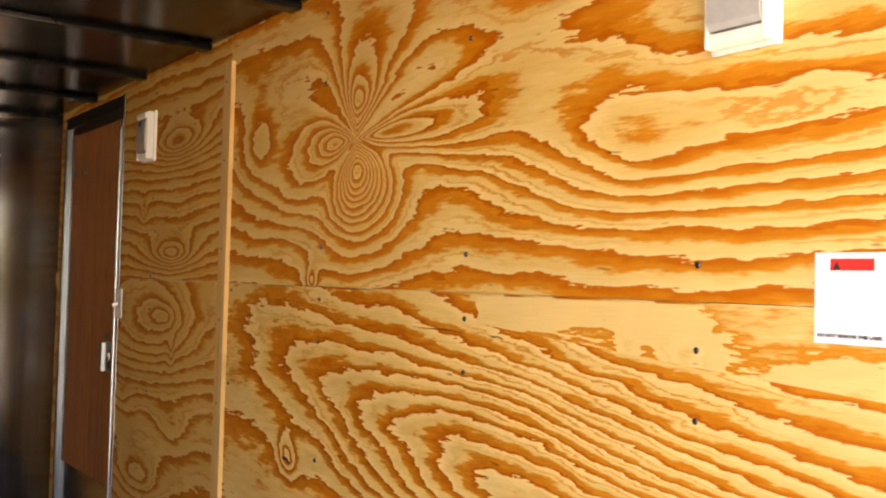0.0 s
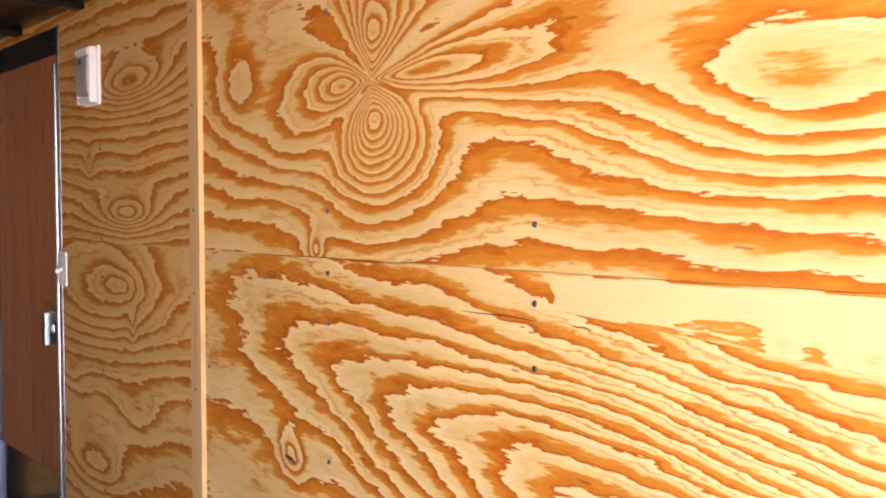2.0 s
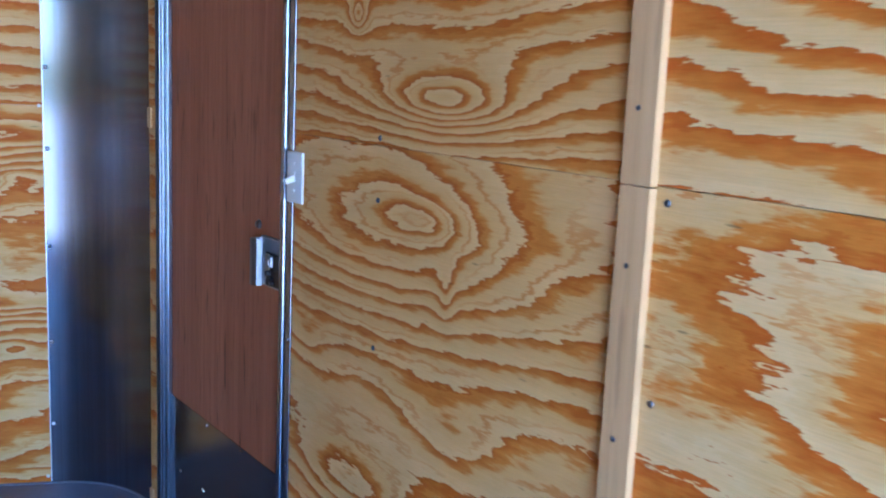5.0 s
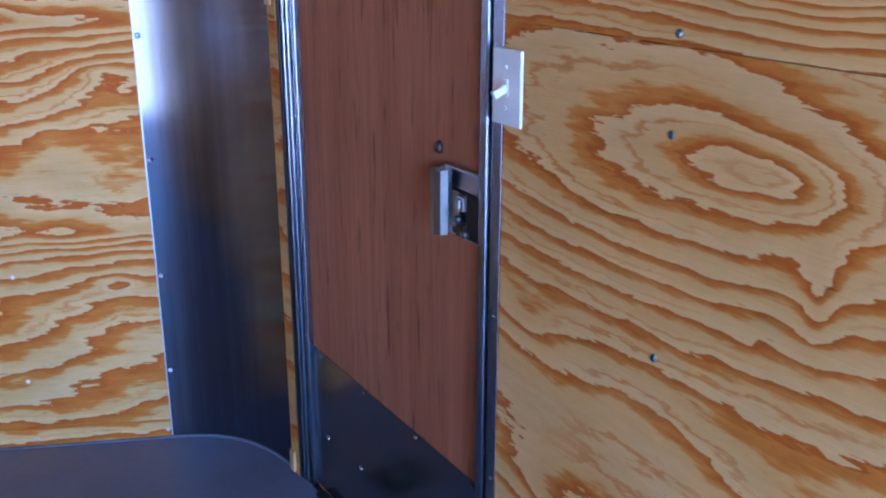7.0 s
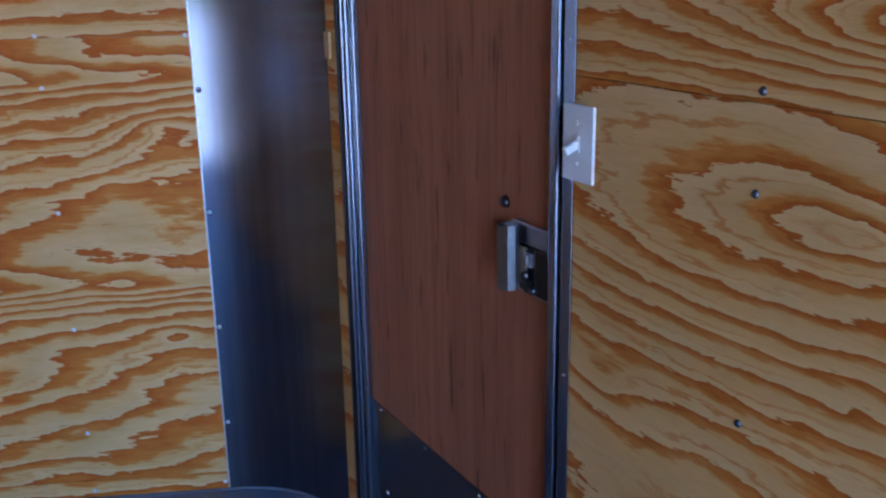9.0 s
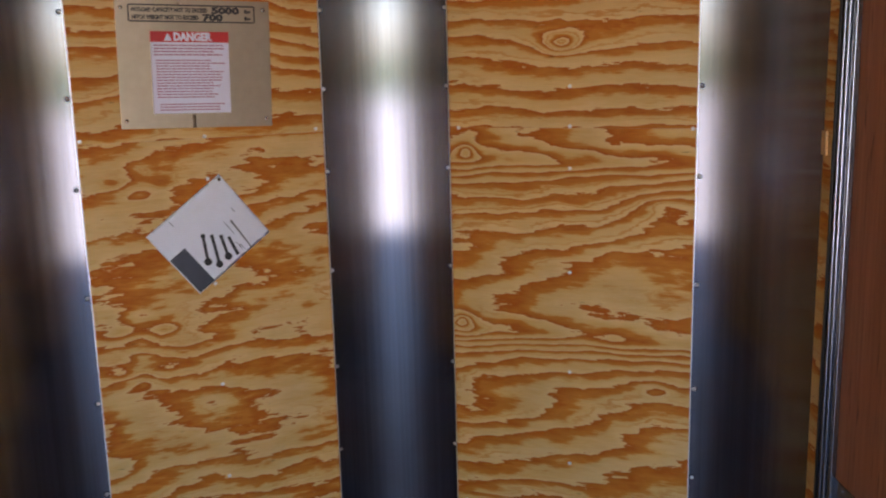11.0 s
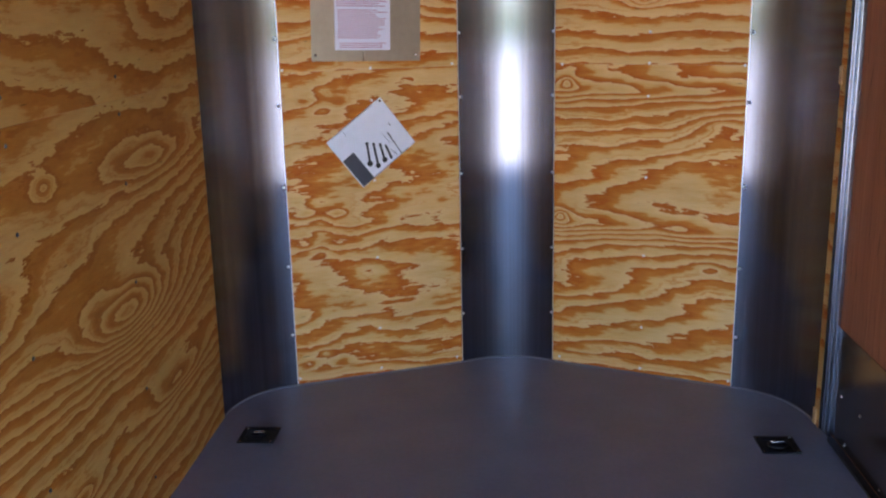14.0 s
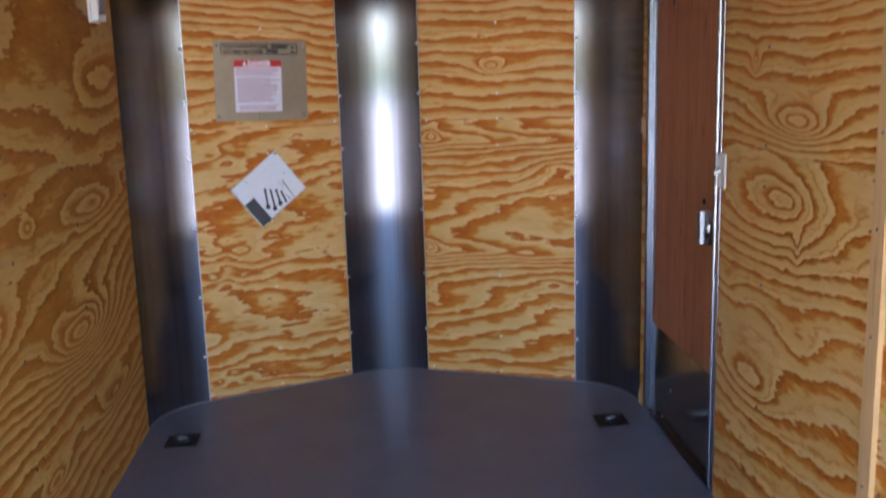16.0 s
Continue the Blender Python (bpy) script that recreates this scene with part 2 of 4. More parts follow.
ply_strip = plywood("plywood_strip", SIDE, 2, 0.6, [
    (-3.34, 1.17, 0.030, 0.25, 0.55), (-3.46, 1.14, 0.06, 0.06, 1.0), (-3.75, 1.11, 0.12, 0.05, 1.2)], 0.8, 31.0, 0.72, tones=((0.72, 0.48, 0.20), PALE, PALE2, MID))
ply_front_upper = plywood("plywood_front_upper", SIDE, 22, 0.3, [
    (-1.256, 1.700, 0.30, 0.075, 5), (-1.225, 1.318, 0.22, 0.058, 5), (-0.928, 1.475, 0.03, 0.030, 2.4)], 0.9, 7.1, 0.62, tones=AMBER)
ply_front_lower = plywood("plywood_front_lower", SIDE, 7, 0.5, [
    (-1.18, 1.105, (0.14, 0.22), (0.060, 0.055), 2.35), (-1.0, 1.04, 0.9, (0.20, 0.35), 5.8), (-1.253, 0.985, 0.028, 0.06, 1.1),
    (-0.745, 0.785, 0.10, 0.045, 1.1), (-1.27, 0.735, 0.17, 0.085, 1.2), (-0.95, 0.52, 0.3, 0.1, 3)], 1.0, 2.9, 0.66, tones=AMBER, doubled=0.38)
# nose-wall wood tones lightened for the daylight these walls face
NOSE_LIT = ((0.76, 0.505, 0.215), (0.70, 0.420, 0.140), (0.61, 0.220, 0.024), (0.50, 0.122, 0.008))
# yellower left-wall wood, also darkened in colour for the shade on that side
HONEY_SHADED = ((0.58, 0.352, 0.108), (0.53, 0.294, 0.077), (0.43, 0.178, 0.023), (0.33, 0.110, 0.010))
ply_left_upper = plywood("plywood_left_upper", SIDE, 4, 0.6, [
    (-0.05, 1.48, 0.42, 0.13, 2.0), (-1.3, 1.6, 0.4, 0.12, 3)], 1.2, 11.0, 0.52, tones=HONEY_SHADED)
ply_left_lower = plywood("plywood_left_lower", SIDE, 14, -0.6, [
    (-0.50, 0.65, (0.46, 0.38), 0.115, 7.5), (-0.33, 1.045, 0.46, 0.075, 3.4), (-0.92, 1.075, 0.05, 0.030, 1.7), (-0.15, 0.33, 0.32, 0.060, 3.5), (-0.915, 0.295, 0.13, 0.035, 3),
    (-1.55, 0.85, 0.5, 0.10, 6), (-2.4, 0.7, 0.9, 0.13, 9)], 1.6, 13.0, 0.50, tones=HONEY_SHADED, doubled=0.40)
ply_nose_left_upper = plywood("plywood_nose_left_upper", LEFT_NOSE, 18, 1.0, [], 2.0, 17.0, 0.56, tones=NOSE_LIT)
ply_nose_left_lower = plywood("plywood_nose_left_lower", LEFT_NOSE, 6.0, -1.5, [
    (u + du, z + dz, 0.045, 0.022, a) for u, z in ((-0.42, 1.113), (-0.441, 0.688), (-0.446, 0.564), (-0.454, 0.075))
    for du, dz, a in ((-0.06, 0.004, 0.9), (0.07, -0.004, 0.9), (0.0, 0.045, -0.8), (0.0, -0.035, -0.8))], 3.2, 19.0, 0.57, ragged=0.9, doubled=0.52, tones=NOSE_LIT)
ply_nose_right_upper = plywood("plywood_nose_right_upper", RIGHT_NOSE, 17, 0.2, [(0.17, 1.467, 0.07, 0.035, 2.5)], 1.7, 23.0, 0.60, tones=NOSE_LIT)
ply_nose_right_lower = plywood("plywood_nose_right_lower", RIGHT_NOSE, 12.5, -2.4, [
    (0.2, 1.13, 2.0, 0.055, 2.6), (0.2, 0.60, 2.0, 0.055, 2.6), (-0.125, 1.156, 0.035, 0.028, 2.2), (-0.147, 0.625, 0.035, 0.028, 2.2),
    (0.467, 1.01, 0.08, 0.03, -1.1), (0.451, 0.46, 0.08, 0.03, -1.1)], 2.4, 29.0, 0.52, tones=NOSE_LIT)
batten_wood = upright_wood("batten_wood", (0.56, 0.33, 0.13), (0.66, 0.42, 0.185), (0.72, 0.49, 0.24), 0.75)

steel = rolled_steel("rolled_steel", (0.270, 0.287, 0.33), 0.20, 0.25, 0.22)
aluminium = brushed("aluminium", (0.33, 0.355, 0.40), 0.32, (300, 300, 3))
jamb_metal = brushed("jamb_aluminium", (0.30, 0.32, 0.37), 0.22, (300, 300, 3))
hem_metal = brushed("bright_sheet_edge", (0.72, 0.72, 0.74), 0.42, (300, 300, 3))
zinc_head = speckled("zinc_screw_head", (0.78, 0.78, 0.80), 0.35, (60, 60, 60), 0.1, 0.35, 0.0)
plate_metal = speckled("dull_aluminium", (0.40, 0.34, 0.25), 0.42, (30, 30, 30), 0.12, 0.85, 0.02)
kick_metal = speckled("polished_kick_plate", (0.26, 0.26, 0.27), 0.19, (12, 12, 12), 0.15, 1.0, 0.0)
chrome = speckled("zinc_plated_steel", (0.62, 0.62, 0.64), 0.2, (60, 60, 60), 0.1, 1.0, 0.0)
latch_steel = speckled("latch_plate_steel", (0.45, 0.45, 0.48), 0.28, (60, 60, 60), 0.15, 1.0, 0.0)
latch_brass = speckled("yellowed_zinc", (0.62, 0.52, 0.36), 0.35, (60, 60, 60), 0.15, 0.6, 0.0)
worn_steel = speckled("worn_latch_steel", (0.21, 0.21, 0.22), 0.38, (60, 60, 60), 0.2, 1.0, 0.0)
dark_metal = speckled("dark_screw_steel", (0.12, 0.12, 0.13), 0.35, (60, 60, 60), 0.2, 1.0, 0.0)
floor_paint = speckled("grey_floor_coating", (0.172, 0.186, 0.240), 0.41, (55, 55, 55), 0.14, 0.0, 0.12)
seal_grey = speckled("grey_sealant", (0.16, 0.17, 0.20), 0.4, (60, 60, 60), 0.15)
# near-black base colour stands in for the ceiling's deep shade
ceiling_metal = speckled("shaded_ceiling_metal", (0.007, 0.006, 0.005), 0.20, (25, 25, 25), 0.3, 0.0, 0.04, 0.22)
skin = speckled("outer_skin", (0.45, 0.45, 0.46), 0.4, (20, 20, 20), 0.1)
white_plastic = speckled("white_plastic", (0.78, 0.78, 0.77), 0.35, (50, 50, 50), 0.04, 0.0, 0.02)
lens_plastic = speckled("clear_grey_lens", (0.40, 0.39, 0.41), 0.22, (50, 50, 50), 0.15, 0.0, 0.02)
# black steel of the tie-downs; also the colour of shaded header and screw dimples
black_paint_shade = speckled("black_paint_and_shade", (0.010, 0.010, 0.012), 0.6, (60, 60, 60), 0.3, 0.0, 0.05, 0.2)
# black coated parts; also fills shaded grooves and the latch's dark inside
black_coat_shade = speckled("black_coating_and_shade", (0.008, 0.008, 0.010), 0.35, (60, 60, 60), 0.3, 0.0, 0.05, 0.3)
door_veneer = upright_wood("lauan", (0.28, 0.096, 0.042), (0.40, 0.155, 0.072), (0.50, 0.215, 0.108), 0.35)
paper = speckled("white_paper", (0.84, 0.86, 0.93), 0.6, (30, 30, 30), 0.05)
sticker_white = speckled("white_sticker", (0.80, 0.79, 0.90), 0.5, (30, 30, 30), 0.04)
ink_red = speckled("red_ink", (0.62, 0.03, 0.03), 0.5, (60, 60, 60), 0.1)
ink_pale_red = speckled("pale_red_ink", (0.46, 0.15, 0.24), 0.5, (60, 60, 60), 0.1)
ink_black = speckled("black_ink", (0.02, 0.02, 0.022), 0.5, (60, 60, 60), 0.2)
ink_grey = speckled("dark_grey_ink", (0.06, 0.065, 0.085), 0.5, (60, 60, 60), 0.2)
concrete = speckled("concrete", (0.42, 0.40, 0.37), 0.85, (6, 6, 6), 0.2)
grass = speckled("grass", (0.07, 0.10, 0.035), 0.9, (9, 9, 9), 0.4)
ramp_wood = speckled("ramp_deck", (0.20, 0.18, 0.16), 0.7, (10, 60, 10), 0.25)


# ---- mesh helpers ----
def mesh_object(name, bm, mat, parent=None, label="", smooth=False):
    me = bpy.data.meshes.new(name)
    bmesh.ops.recalc_face_normals(bm, faces=bm.faces)
    if smooth:
        for f in bm.faces:
            f.smooth = True
    bm.to_mesh(me)
    bm.free()
    me.materials.append(mat)
    ob = new(name, me)
    if parent is not None:
        ob.parent = parent
    if label:
        ob["label"] = label
    return ob


def part(name, bm, mat, parent, label="", smooth=False):
    return mesh_object(name, bm, mat, parent, label, smooth)


def box(bm, lo, hi, bevel=0.0, m=None):
    """A box between two corners, its edges rounded."""
    made = bmesh.ops.create_cube(bm, size=1.0)["verts"]
    for v in made:
        v.co = Vector([lo[i] + (v.co[i] + 0.5) * (hi[i] - lo[i]) for i in range(3)])
    if bevel:
        edges = list({e for v in made for e in v.link_edges})
        made = bmesh.ops.bevel(bm, geom=edges, offset=bevel, segments=2, affect="EDGES", profile=0.6)["verts"]
    if m is not None:
        bmesh.ops.transform(bm, matrix=m, verts=list({v for v in made}))
    return bm


def prism(bm, outline, base, shift):
    """A flat outline (3D points) given thickness along shift."""
    low = [bm.verts.new(Vector(p) + Vector(base)) for p in outline]
    high = [bm.verts.new(Vector(p) + Vector(base) + Vector(shift)) for p in outline]
    n = len(low)
    bm.faces.new(low)
    bm.faces.new(high[::-1])
    for i in range(n):
        bm.faces.new((low[i], low[(i + 1) % n], high[(i + 1) % n], high[i]))
    return bm


def cylinder(bm, at, axis, radius, depth, segments=16, top=None):
    turn = Vector((0, 0, 1)).rotation_difference(Vector(axis)).to_matrix().to_4x4()
    bmesh.ops.create_cone(bm, cap_ends=True, segments=segments, radius1=radius, radius2=radius if top is None else top,
                          depth=depth, matrix=Matrix.Translation(at) @ turn)
    return bm


def empty(name, m, label, category, group="", kind=""):
    ob = new(name)
    ob.matrix_world = m
    ob.empty_display_size = 0.05
    return tagged(ob, label, category, group, kind)


def wall_frame(x, y, z, facing):
    """A frame on a wall: local x to the viewer's right, local z up, local y into the wall. facing: degrees about z."""
    return pose(x, y, z, 0, 0, facing)


ON_RIGHT = -90.0
ON_LEFT = 90.0
NOSE_TURN = math.degrees(math.atan2(NS, NC))


def on_nose_left(x, z, proud=0.0):
    y = NY + (x + NX) * NS / NC
    return wall_frame(x + NS * proud, y - NC * proud, z, NOSE_TURN)


def on_nose_right(x, z, proud=0.0):
    y = NY + (NX - x) * NS / NC
    return wall_frame(x - NS * proud, y - NC * proud, z, -NOSE_TURN)


def on_right(y, z, proud=0.0):
    return wall_frame(HALF - proud, y, z, ON_RIGHT)


def on_left(y, z, proud=0.0):
    return wall_frame(-HALF + proud, y, z, ON_LEFT)


def curve_points(a, c, b, n):
    return [((1 - t) ** 2 * a[0] + 2 * t * (1 - t) * c[0] + t * t * b[0],
             (1 - t) ** 2 * a[1] + 2 * t * (1 - t) * c[1] + t * t * b[1]) for t in [i / n for i in range(n + 1)]]


# plan of the corner covers, from the nose walls to the side walls
def nose_y(x):
    return NY + (NX - abs(x)) * NS / NC


RIGHT_CURVE = curve_points((0.841, nose_y(0.841)), (1.060, 0.50), (1.0665, 0.224), 24)
LEFT_CURVE = curve_points((-0.853, nose_y(0.853)), (-1.060, 0.50), (-1.0665, 0.2485), 24)
NOSE_CURVE = curve_points((-0.212, NY + (NX - 0.212) * NS / NC), (CX, 0.965), (0.170, NY + (NX - 0.170) * NS / NC), 24)


# ---- the setting ----
ground_mesh = bmesh.new()
bmesh.ops.create_grid(ground_mesh, x_segments=2, y_segments=2, size=900, matrix=Matrix.Translation((0, 0, -0.52)))
tagged(mesh_object("ground", ground_mesh, grass), "mown green grass reaching to the horizon", "ground", kind="structure")
pad = bmesh.new()
box(pad, (-12, -42, -0.60), (12, 6, -0.50))
tagged(mesh_object("pavement", pad, concrete), "pale sunlit concrete yard behind the trailer", "pavement", kind="structure")

outline = [(HALF + 0.01, REAR), (HALF + 0.01, 0.2)] + RIGHT_CURVE[::-1] + NOSE_CURVE[::-1] + LEFT_CURVE + [(-HALF - 0.01, 0.2), (-HALF - 0.01, REAR)]
floor_mesh = bmesh.new()
prism(floor_mesh, [(x, y, 0) for x, y in outline], (0, 0, -0.05), (0, 0, 0.05))
floor = tagged(mesh_object("floor", floor_mesh, floor_paint), "smooth blue-grey coated trailer floor with faint scuffs", "floor", kind="structure")

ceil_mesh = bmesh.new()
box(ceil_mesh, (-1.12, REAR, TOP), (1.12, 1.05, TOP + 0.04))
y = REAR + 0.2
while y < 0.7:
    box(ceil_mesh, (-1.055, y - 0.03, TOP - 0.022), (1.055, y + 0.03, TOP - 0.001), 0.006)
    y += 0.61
tagged(mesh_object("ceiling", ceil_mesh, ceiling_metal), "metal trailer ceiling coloured near black for shade, with crosswise roof bows", "ceiling", kind="structure")

GAP = 0.0006
JOINT = -1.688
DOOR_REAR, DOOR_FRONT, DOOR_TOP = -0.668, 0.200, 1.952


def sheet(poly, side, mat, label, parent):
    """A plywood sheet on a side wall from (y, z) corners; side +1 right, -1 left."""
    bm = bmesh.new()
    prism(bm, [(side * HALF, yy, zz) for yy, zz in poly], (0, 0, 0), (side * 0.012, 0, 0))
    return part("plywood_sheet", bm, mat, parent, label)


def skin_wall(name, label, blocks):
    bm = bmesh.new()
    for lo, hi in blocks:
        box(bm, lo, hi)
    return tagged(mesh_object(name, bm, skin), label, "wall", kind="structure")


wall_right = skin_wall("wall_right", "trailer side wall lined with orange-grained fir plywood", [
    ((HALF + 0.013, REAR, -0.05), (HALF + 0.06, DOOR_REAR - 0.012, TOP)),
    ((HALF + 0.013, DOOR_REAR - 0.012, DOOR_TOP + 0.012), (HALF + 0.06, DOOR_FRONT + 0.012, TOP)),
    ((HALF + 0.013, DOOR_FRONT + 0.012, -0.05), (HALF + 0.06, 0.70, TOP))])
sheet([(REAR, 0), (JOINT, 0), (JOINT, SEAM - GAP), (REAR, SEAM - GAP)], 1, ply_rear_lower, "lower fir plywood sheet with broad arched orange grain", wall_right)
sheet([(REAR, SEAM + GAP), (JOINT, SEAM + GAP), (JOINT, TOP), (REAR, TOP)], 1, ply_rear_upper, "upper fir plywood sheet with ringed knots and orange grain", wall_right)
sheet([(JOINT + 0.002, 0), (DOOR_REAR, 0), (DOOR_REAR, SEAM - GAP), (JOINT + 0.002, SEAM - GAP)], 1, ply_front_lower, "lower fir plywood sheet beside the side door", wall_right)
sheet([(JOINT + 0.002, SEAM + GAP), (DOOR_REAR, SEAM + GAP), (DOOR_REAR, DOOR_TOP), (DOOR_FRONT, DOOR_TOP), (DOOR_FRONT, SEAM + GAP),
       (0.247, SEAM + GAP), (0.247, TOP), (JOINT + 0.002, TOP)], 1, ply_front_upper, "upper fir plywood sheet cut around the side door", wall_right)
sheet([(DOOR_FRONT, 0), (0.247, 0), (0.247, SEAM - GAP), (DOOR_FRONT, SEAM - GAP)], 1, ply_front_lower, "narrow plywood strip in front of the door", wall_right)

wall_left = skin_wall("wall_left", "trailer side wall lined with amber fir plywood", [((-HALF - 0.06, REAR, -0.05), (-HALF - 0.013, 0.70, TOP))])
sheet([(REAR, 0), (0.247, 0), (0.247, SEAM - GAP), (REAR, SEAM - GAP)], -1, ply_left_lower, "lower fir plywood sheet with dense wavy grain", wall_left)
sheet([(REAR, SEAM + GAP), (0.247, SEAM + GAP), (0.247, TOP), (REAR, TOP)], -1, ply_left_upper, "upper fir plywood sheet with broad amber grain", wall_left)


def nose_wall(name, side, lower, upper):
    """A slanting nose wall: two sheets and a low strip at the floor."""
    a, b = Vector((side * (NX + 0.03), NY - 0.03 * NS / NC, 0)), Vector((0.164 if side > 0 else -0.206, NY + (NX - (0.164 if side > 0 else 0.206)) * NS / NC, 0))
    out = Vector((side * NS, NC, 0)) * 0.012
    bm = bmesh.new()
    prism(bm, [a + out * 1.2, b + out * 1.2, b + out * 1.2 + Vector((0, 0, TOP)), a + out * 1.2 + Vector((0, 0, TOP))], (0, 0, 0), out * 4)
    wall = tagged(mesh_object(name, bm, skin), "slanting front wall of the trailer lined with fir plywood", "wall", kind="structure")
    for lo, hi, mat, label in ((0.0, 0.052, upper, "narrow plywood strip along the floor"), (0.0535, SEAM - 0.002, lower, "lower nose plywood sheet with wavy orange grain"),
                               (SEAM - 0.001, TOP, upper, "upper nose plywood sheet with fine level grain")):
        bm = bmesh.new()
        prism(bm, [a + Vector((0, 0, lo)), b + Vector((0, 0, lo)), b + Vector((0, 0, hi)), a + Vector((0, 0, hi))], (0, 0, 0), out)
        part("plywood_sheet", bm, mat, wall, label)
    return wall


nose_wall("wall_nose_left", -1, ply_nose_left_lower, ply_nose_left_upper)
nose_wall("wall_nose_right", 1, ply_nose_right_lower, ply_nose_right_upper)
# plain bulkhead that closes the front behind the covers
close_mesh = bmesh.new()
box(close_mesh, (-1.12, 1.0, -0.05), (1.12, 1.05, TOP))
box(close_mesh, (-1.12, 0.70, -0.05), (-1.07, 1.0, TOP))
box(close_mesh, (1.07, 0.70, -0.05), (1.12, 1.0, TOP))
tagged(mesh_object("wall_front", close_mesh, skin), "plain outer front wall of the trailer", "wall", kind="structure")
rear_mesh = bmesh.new()
box(rear_mesh, (-1.12, REAR - 0.05, -0.06), (-1.05, REAR - 0.001, TOP))
box(rear_mesh, (1.05, REAR - 0.05, -0.06), (1.12, REAR - 0.001, TOP))
box(rear_mesh, (-1.12, REAR - 0.05, TOP - 0.05), (1.12, REAR - 0.001, TOP + 0.04))
box(rear_mesh, (-1.05, REAR - 0.05, -0.06), (1.05, REAR - 0.001, -0.004))
tagged(mesh_object("wall_rear", rear_mesh, aluminium), "metal frame round the open rear of the trailer", "wall", kind="structure")


# ---- steel covers ----
def cover(name, curve, label, screws, gap, heights=(1.80, 1.58, 1.352, 1.106, 0.80, 0.49, 0.213), hems=((0, 1),)):
    """A curved steel cover of the trailer's height, with a hemmed edge."""
    base = empty(name, pose(0, 0, 0), label, "metal cover", "steel corner covers")
    bm = bmesh.new()
    n = len(curve)
    rows = []
    for off in (0.0, 0.0012):
        pts = []
        for i, (x, yy) in enumerate(curve):
            p, q = curve[max(i - 1, 0)], curve[min(i + 1, n - 1)]
            t = Vector((q[0] - p[0], q[1] - p[1])).normalized()
            s = Vector((t.y, -t.x))
            if s.y > 0:
                s = -s
            pts.append(Vector((x, yy)) + s * (gap + off))
        rows.append([[bm.verts.new((p.x, p.y, z)) for p in pts] for z in (0.001, TOP - 0.002)])
    faces = []
    for k in range(2):
        lo, hi = rows[k]
        for i in range(n - 1):
            faces.append(bm.faces.new((lo[i], lo[i + 1], hi[i + 1], hi[i])))
    for f in faces:
        f.smooth = True

    def edge(quad):
        bm.faces.new([bm.verts.new(v.co) for v in quad])

    for i in (0, n - 1):
        edge((rows[0][0][i], rows[1][0][i], rows[1][1][i], rows[0][1][i]))
    for e in (0, 1):
        for i in range(n - 1):
            edge((rows[0][e][i], rows[0][e][i + 1], rows[1][e][i + 1], rows[1][e][i]))
    part("sheet_metal", bm, steel, base)
    for end, side in hems:
        p, q = Vector((*curve[end], 0)), Vector((*curve[1 if end == 0 else -2], 0))
        t = (q - p).normalized()
        n = Vector((t.y, -t.x, 0)) if t.x * side > 0 else Vector((-t.y, t.x, 0))
        if n.y > 0:
            n = -n
        bm = bmesh.new()
        prism(bm, [p + n * (gap + 0.0013), p + n * (gap + 0.0028), p + t * 0.0028 + n * (gap + 0.0028), p + t * 0.0028 + n * (gap + 0.0013)], (0, 0, 0.002), (0, 0, TOP - 0.006))
        part("folded_hem", bm, hem_metal, base, "bright folded edge")
    for (x, yy, dx, dy) in screws:
        for z in heights:
            # added dark disc under each screw head draws the shading of its dimple
            b = bmesh.new()
            cylinder(b, (x + dx * (gap + 0.0022), yy + dy * (gap + 0.0022), z), (dx, dy, 0), 0.0078, 0.0016, 16, 0.0066)
            dimple = part("dimple_shade", b, black_paint_shade, base, "dark disc for the shade of the screw dimple", smooth=True)
            b = bmesh.new()
            cylinder(b, (x + dx * (gap + 0.0050), yy + dy * (gap + 0.0050), z), (dx, dy, 0), 0.0060, 0.004, 12, 0.0035)
            part("screw", b, zinc_head, dimple, smooth=True)
    return base


cover("corner_cover", RIGHT_CURVE, "curved brushed steel cover in the front corner beside the door", [(0.852, nose_y(0.852), -NS, -NC)], 0.002,
      (1.80, 1.58, 1.343, 1.095, 0.788, 0.477, 0.204))
cover("corner_cover", LEFT_CURVE, "curved brushed steel cover in the dim front corner", [(-0.864, nose_y(0.864), NS, -NC)], 0.002)
cover("nose_cover", NOSE_CURVE, "curved brushed steel cover in the nose, catching bright daylight",
      [(-0.205, 0.8420, NS, -NC), (0.163, 0.8590, -NS, -NC)], 0.002, hems=((0, 1), (-1, 1)))

# bead of sealant along the front edge of the floor
bead_line = RIGHT_CURVE[::-1] + NOSE_CURVE[::-1] + LEFT_CURVE
bead = bpy.data.curves.new("sealant_bead", "CURVE")
bead.dimensions = "3D"
bead.bevel_depth = 0.0045
bead.bevel_resolution = 2
sp = bead.splines.new("POLY")
sp.points.add(len(bead_line) - 1)
for q, (x, yy) in zip(sp.points, bead_line):
    q.co = (x * 0.997, yy - 0.006, 0.001, 1)
bead.materials.append(seal_grey)
tagged(new("trim", bead), "thin grey bead of sealant along the floor edge", "trim", kind="structure")


